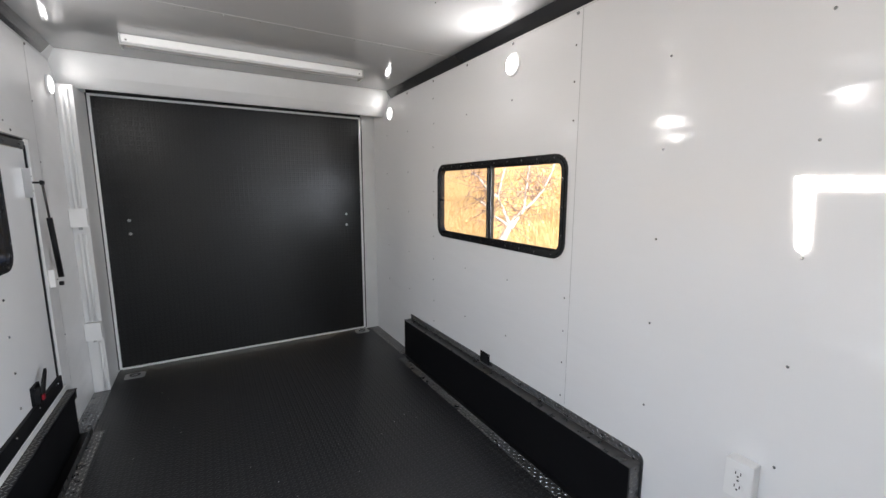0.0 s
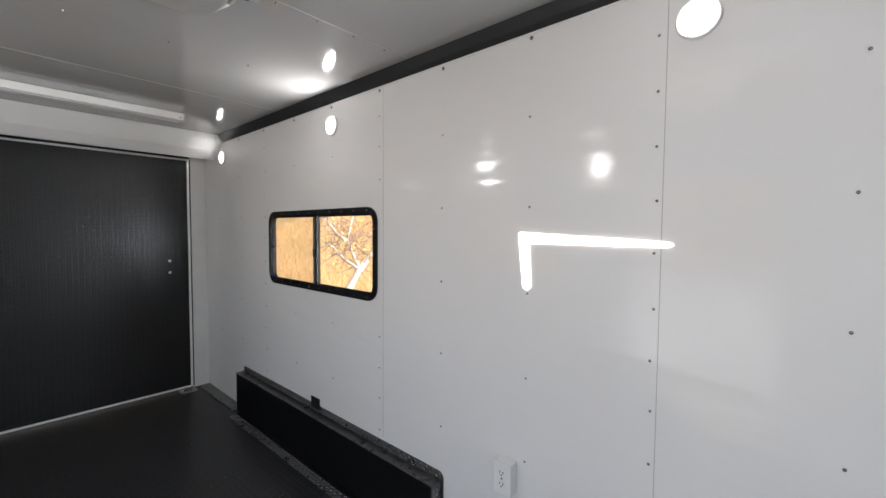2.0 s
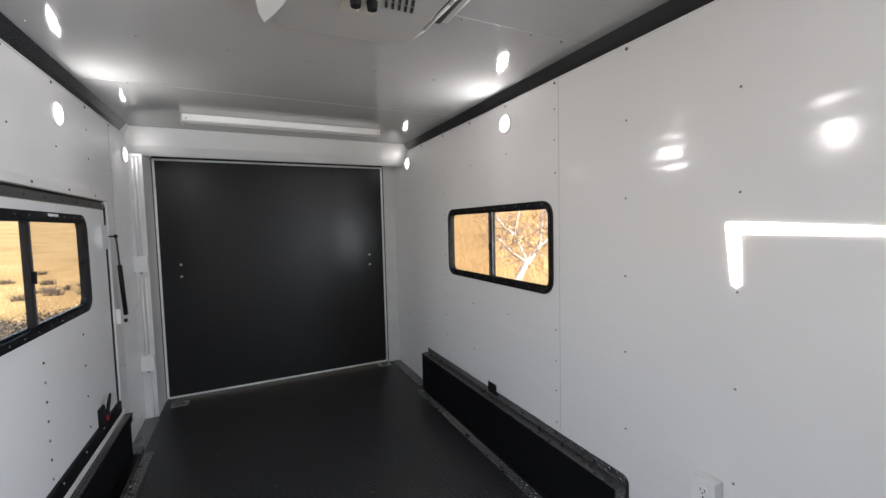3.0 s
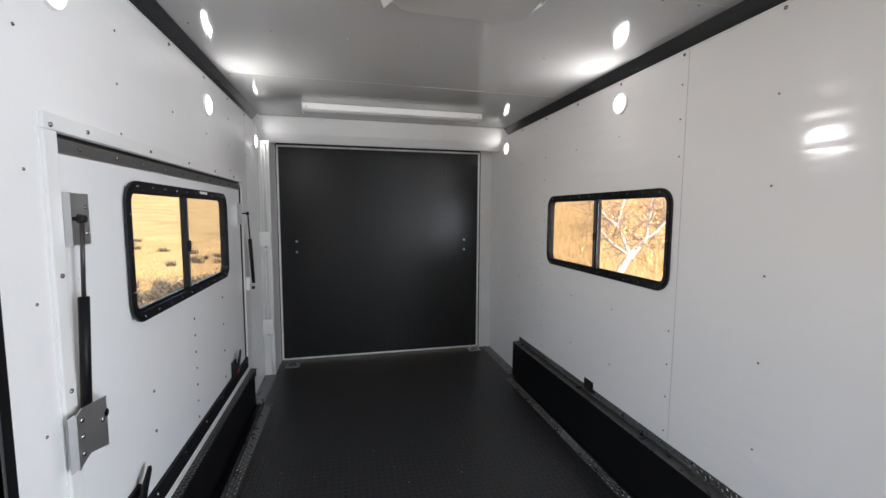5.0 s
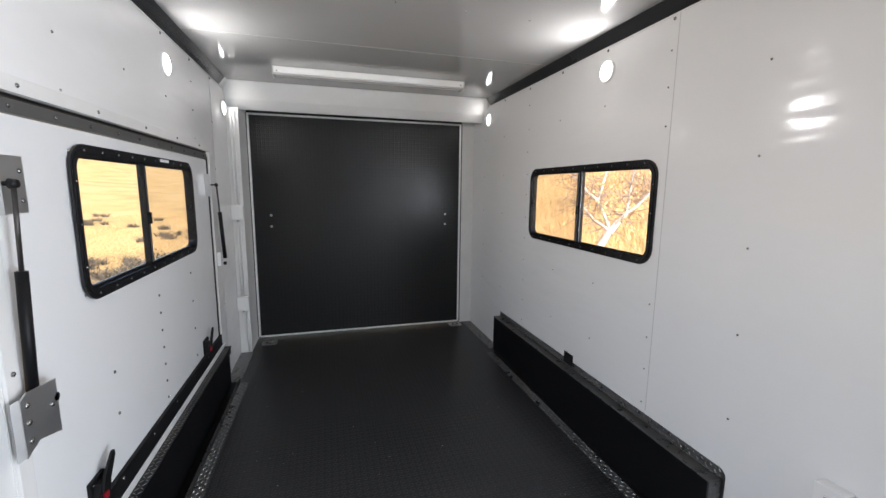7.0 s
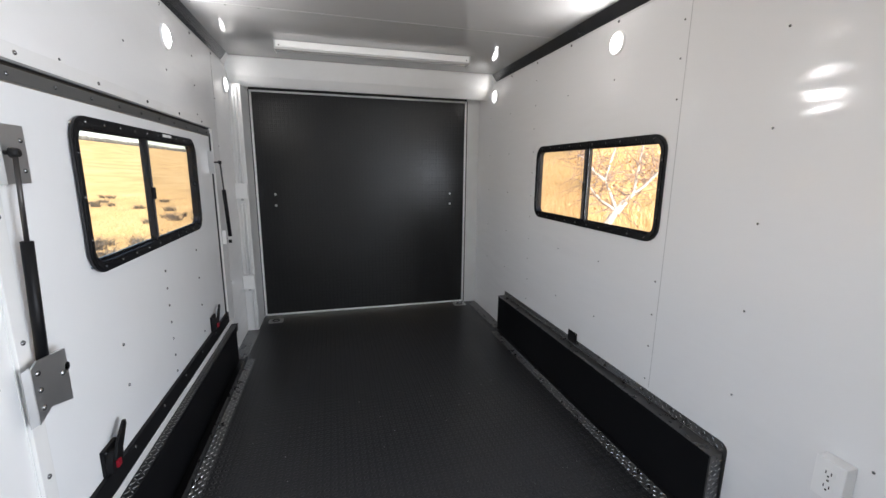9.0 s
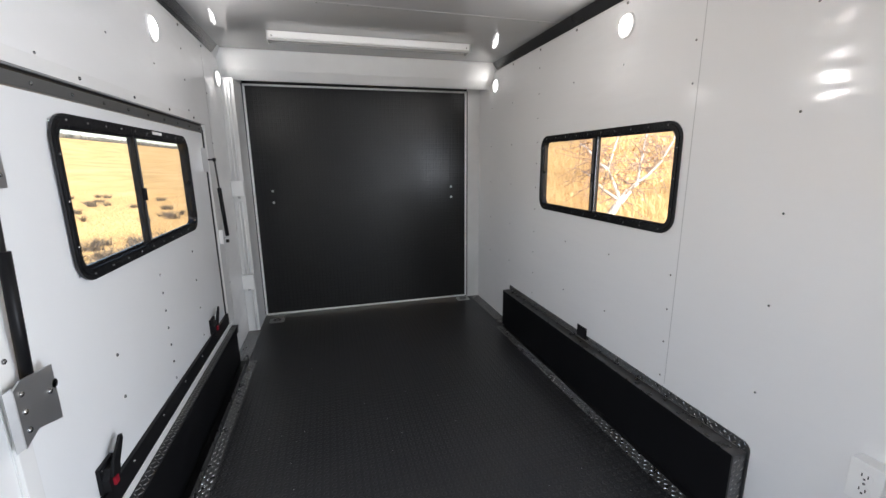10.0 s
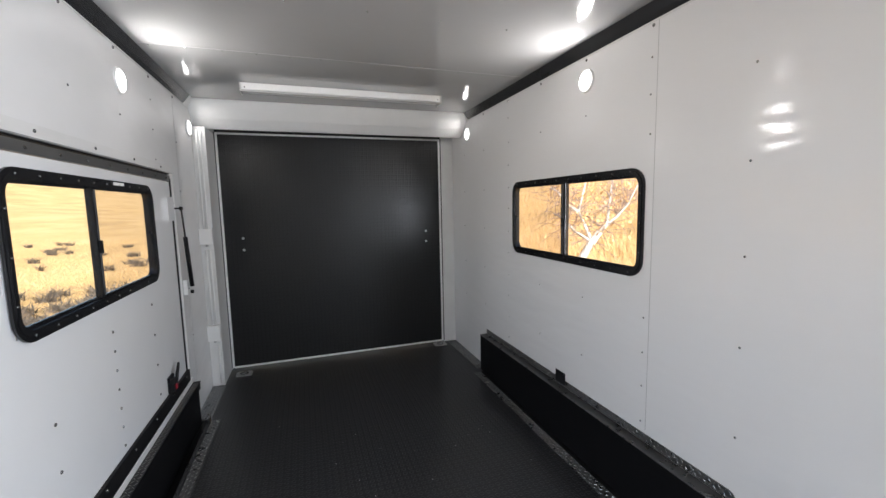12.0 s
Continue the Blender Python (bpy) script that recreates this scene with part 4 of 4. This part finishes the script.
for (x, y, h, sp) in ((8.5, 6.4, 1.5, 0.9), (9.5, 11.5, 1.6, 1.1), (11.5, 8.4, 1.9, 1.2)):
    shrub(x, y, h, sp, 1500, M_LEAF, "orange-leaved autumn shrub on the grassy bank")

# the pale tree outside the window
TX, TY = 2.75, 2.22
tree = thing("tree", "bare pale-barked tree leaning on the golden bank", "tree", (TX, TY, hill(TX, TY) - 0.05))
tz = hill(TX, TY) - 0.05
bm = bmesh.new()
bt = bmesh.new()


def limb(b, pts, r0, r1, seg=8):
    """One tapering tube through the points."""
    pts = [Vector(p) for p in pts]
    n = len(pts) - 1
    rings = []
    for i, p in enumerate(pts):
        d = (pts[min(i + 1, n)] - pts[max(i - 1, 0)]).normalized()
        q = d.to_track_quat("Z", "Y")
        r_i = r0 + (r1 - r0) * i / n
        rings.append([b.verts.new(p + q @ Vector((r_i * math.cos(6.2832 * k / seg), r_i * math.sin(6.2832 * k / seg), 0))) for k in range(seg)])
    for a, c in zip(rings, rings[1:]):
        off = min(range(seg), key=lambda o: (c[o].co - a[0].co).length)
        for k in range(seg):
            b.faces.new((a[k], a[(k + 1) % seg], c[(k + 1 + off) % seg], c[(k + off) % seg]))
    b.faces.new(rings[-1])


def world_pts(l):
    return [Vector((x - TX, y - TY, z - tz)) for x, y, z in l]


fork = (3.18, 2.60, 0.98)
limb(bm, world_pts([(2.75, 2.98, -0.60), (2.88, 2.86, 0.10), (3.02, 2.74, 0.62), (3.09, 2.68, 0.80), fork]), 0.062, 0.036, 12)
part("trunk", bm, M_BARK, tree, "pale white bark trunk", smooth=True)
arms = [
    [(3.12, 2.66, 0.86), (3.06, 2.72, 1.06), (3.00, 2.77, 1.22), (3.06, 2.72, 1.55), (3.10, 2.70, 1.95)],
    [fork, (3.24, 2.55, 1.08), (3.26, 2.54, 1.32), (3.28, 2.52, 1.62), (3.30, 2.50, 2.2)],
    [fork, (3.33, 2.47, 1.18), (3.40, 2.41, 1.30), (3.47, 2.34, 1.52), (3.60, 2.30, 1.9)],
    [(3.00, 2.77, 1.22), (2.92, 2.86, 1.30), (2.84, 2.95, 1.46), (2.78, 3.02, 1.52)],
    [(3.12, 2.66, 0.86), (2.98, 2.80, 0.98), (2.88, 2.90, 1.14), (2.80, 2.98, 1.20)],
]
bl = bmesh.new()
for a in arms:
    limb(bl, world_pts(a), 0.023, 0.007, 8)
part("limbs", bl, M_BARK, tree, "pale forking limbs", smooth=True)
tips = []
for a in arms:
    for i in range(1, len(a)):
        for _ in range(18):
            p = Vector(a[i - 1]).lerp(Vector(a[i]), rng.uniform())
            d = Vector((rng.normal(0, 1), rng.normal(0, 1), rng.normal(0.25, 0.8))).normalized()
            l = rng.uniform(0.15, 0.5)
            q1 = p + d * l * 0.5 + Vector(rng.normal(0, 0.03, 3))
            q2 = p + d * l + Vector(rng.normal(0, 0.06, 3))
            limb(bt, world_pts([p, q1, q2]), 0.0045, 0.0015, 4)
            tips += [q1, q2, q1.lerp(q2, 0.5)]
part("twigs", bt, M_TWIG, tree, "fine grey twigs")
lp = []
for q_ in tips:
    if rng.uniform() < 0.5:
        lp.append(tuple(q_ + Vector(rng.normal(0, 0.03, 3)) - Vector((TX, TY, tz))))
ft_pts = []
for _ in range(420):
    c = Vector((3.83, 3.07, 1.36)) if rng.uniform() < 0.7 else Vector((3.0, 3.5, 1.62))
    ft_pts.append(tuple(c + Vector(rng.normal(0, 0.13, 3)) - Vector((TX, TY, tz))))
ftw = blades("twig_cluster", ft_pts, 0.12, 0.006, M_TWIG, 2.0)
ftw.parent = tree
tagged(ftw, kind="stuff")
lv = blades("foliage", lp, 0.035, 0.022, M_LEAF, 1.5)
lv.parent = tree

# a low dark tree line along the far rim of the field
far = []
for _ in range(9000):
    y = rng.uniform(5, 260)
    clump = 0.5 + 0.5 * noise.noise((0.0, y * 0.06, 2.0))
    if rng.uniform() < clump + 0.25:
        far.append((-74 + rng.normal(0, 1.5), y, hill(-70, y) - 0.1 + 0.6 * rng.uniform()))
tagged(blades("far_trees", far, 0.9, 0.45, M_FAR, 0.8), label="low blue-grey tree line along the far rim of the field", category="trees", kind="stuff")

boxes("chassis", [(XL - 0.02, XR + 0.02, YB + 0.1, YF - 0.1, -0.75, -0.061)], M_BLACK, kind="structure")
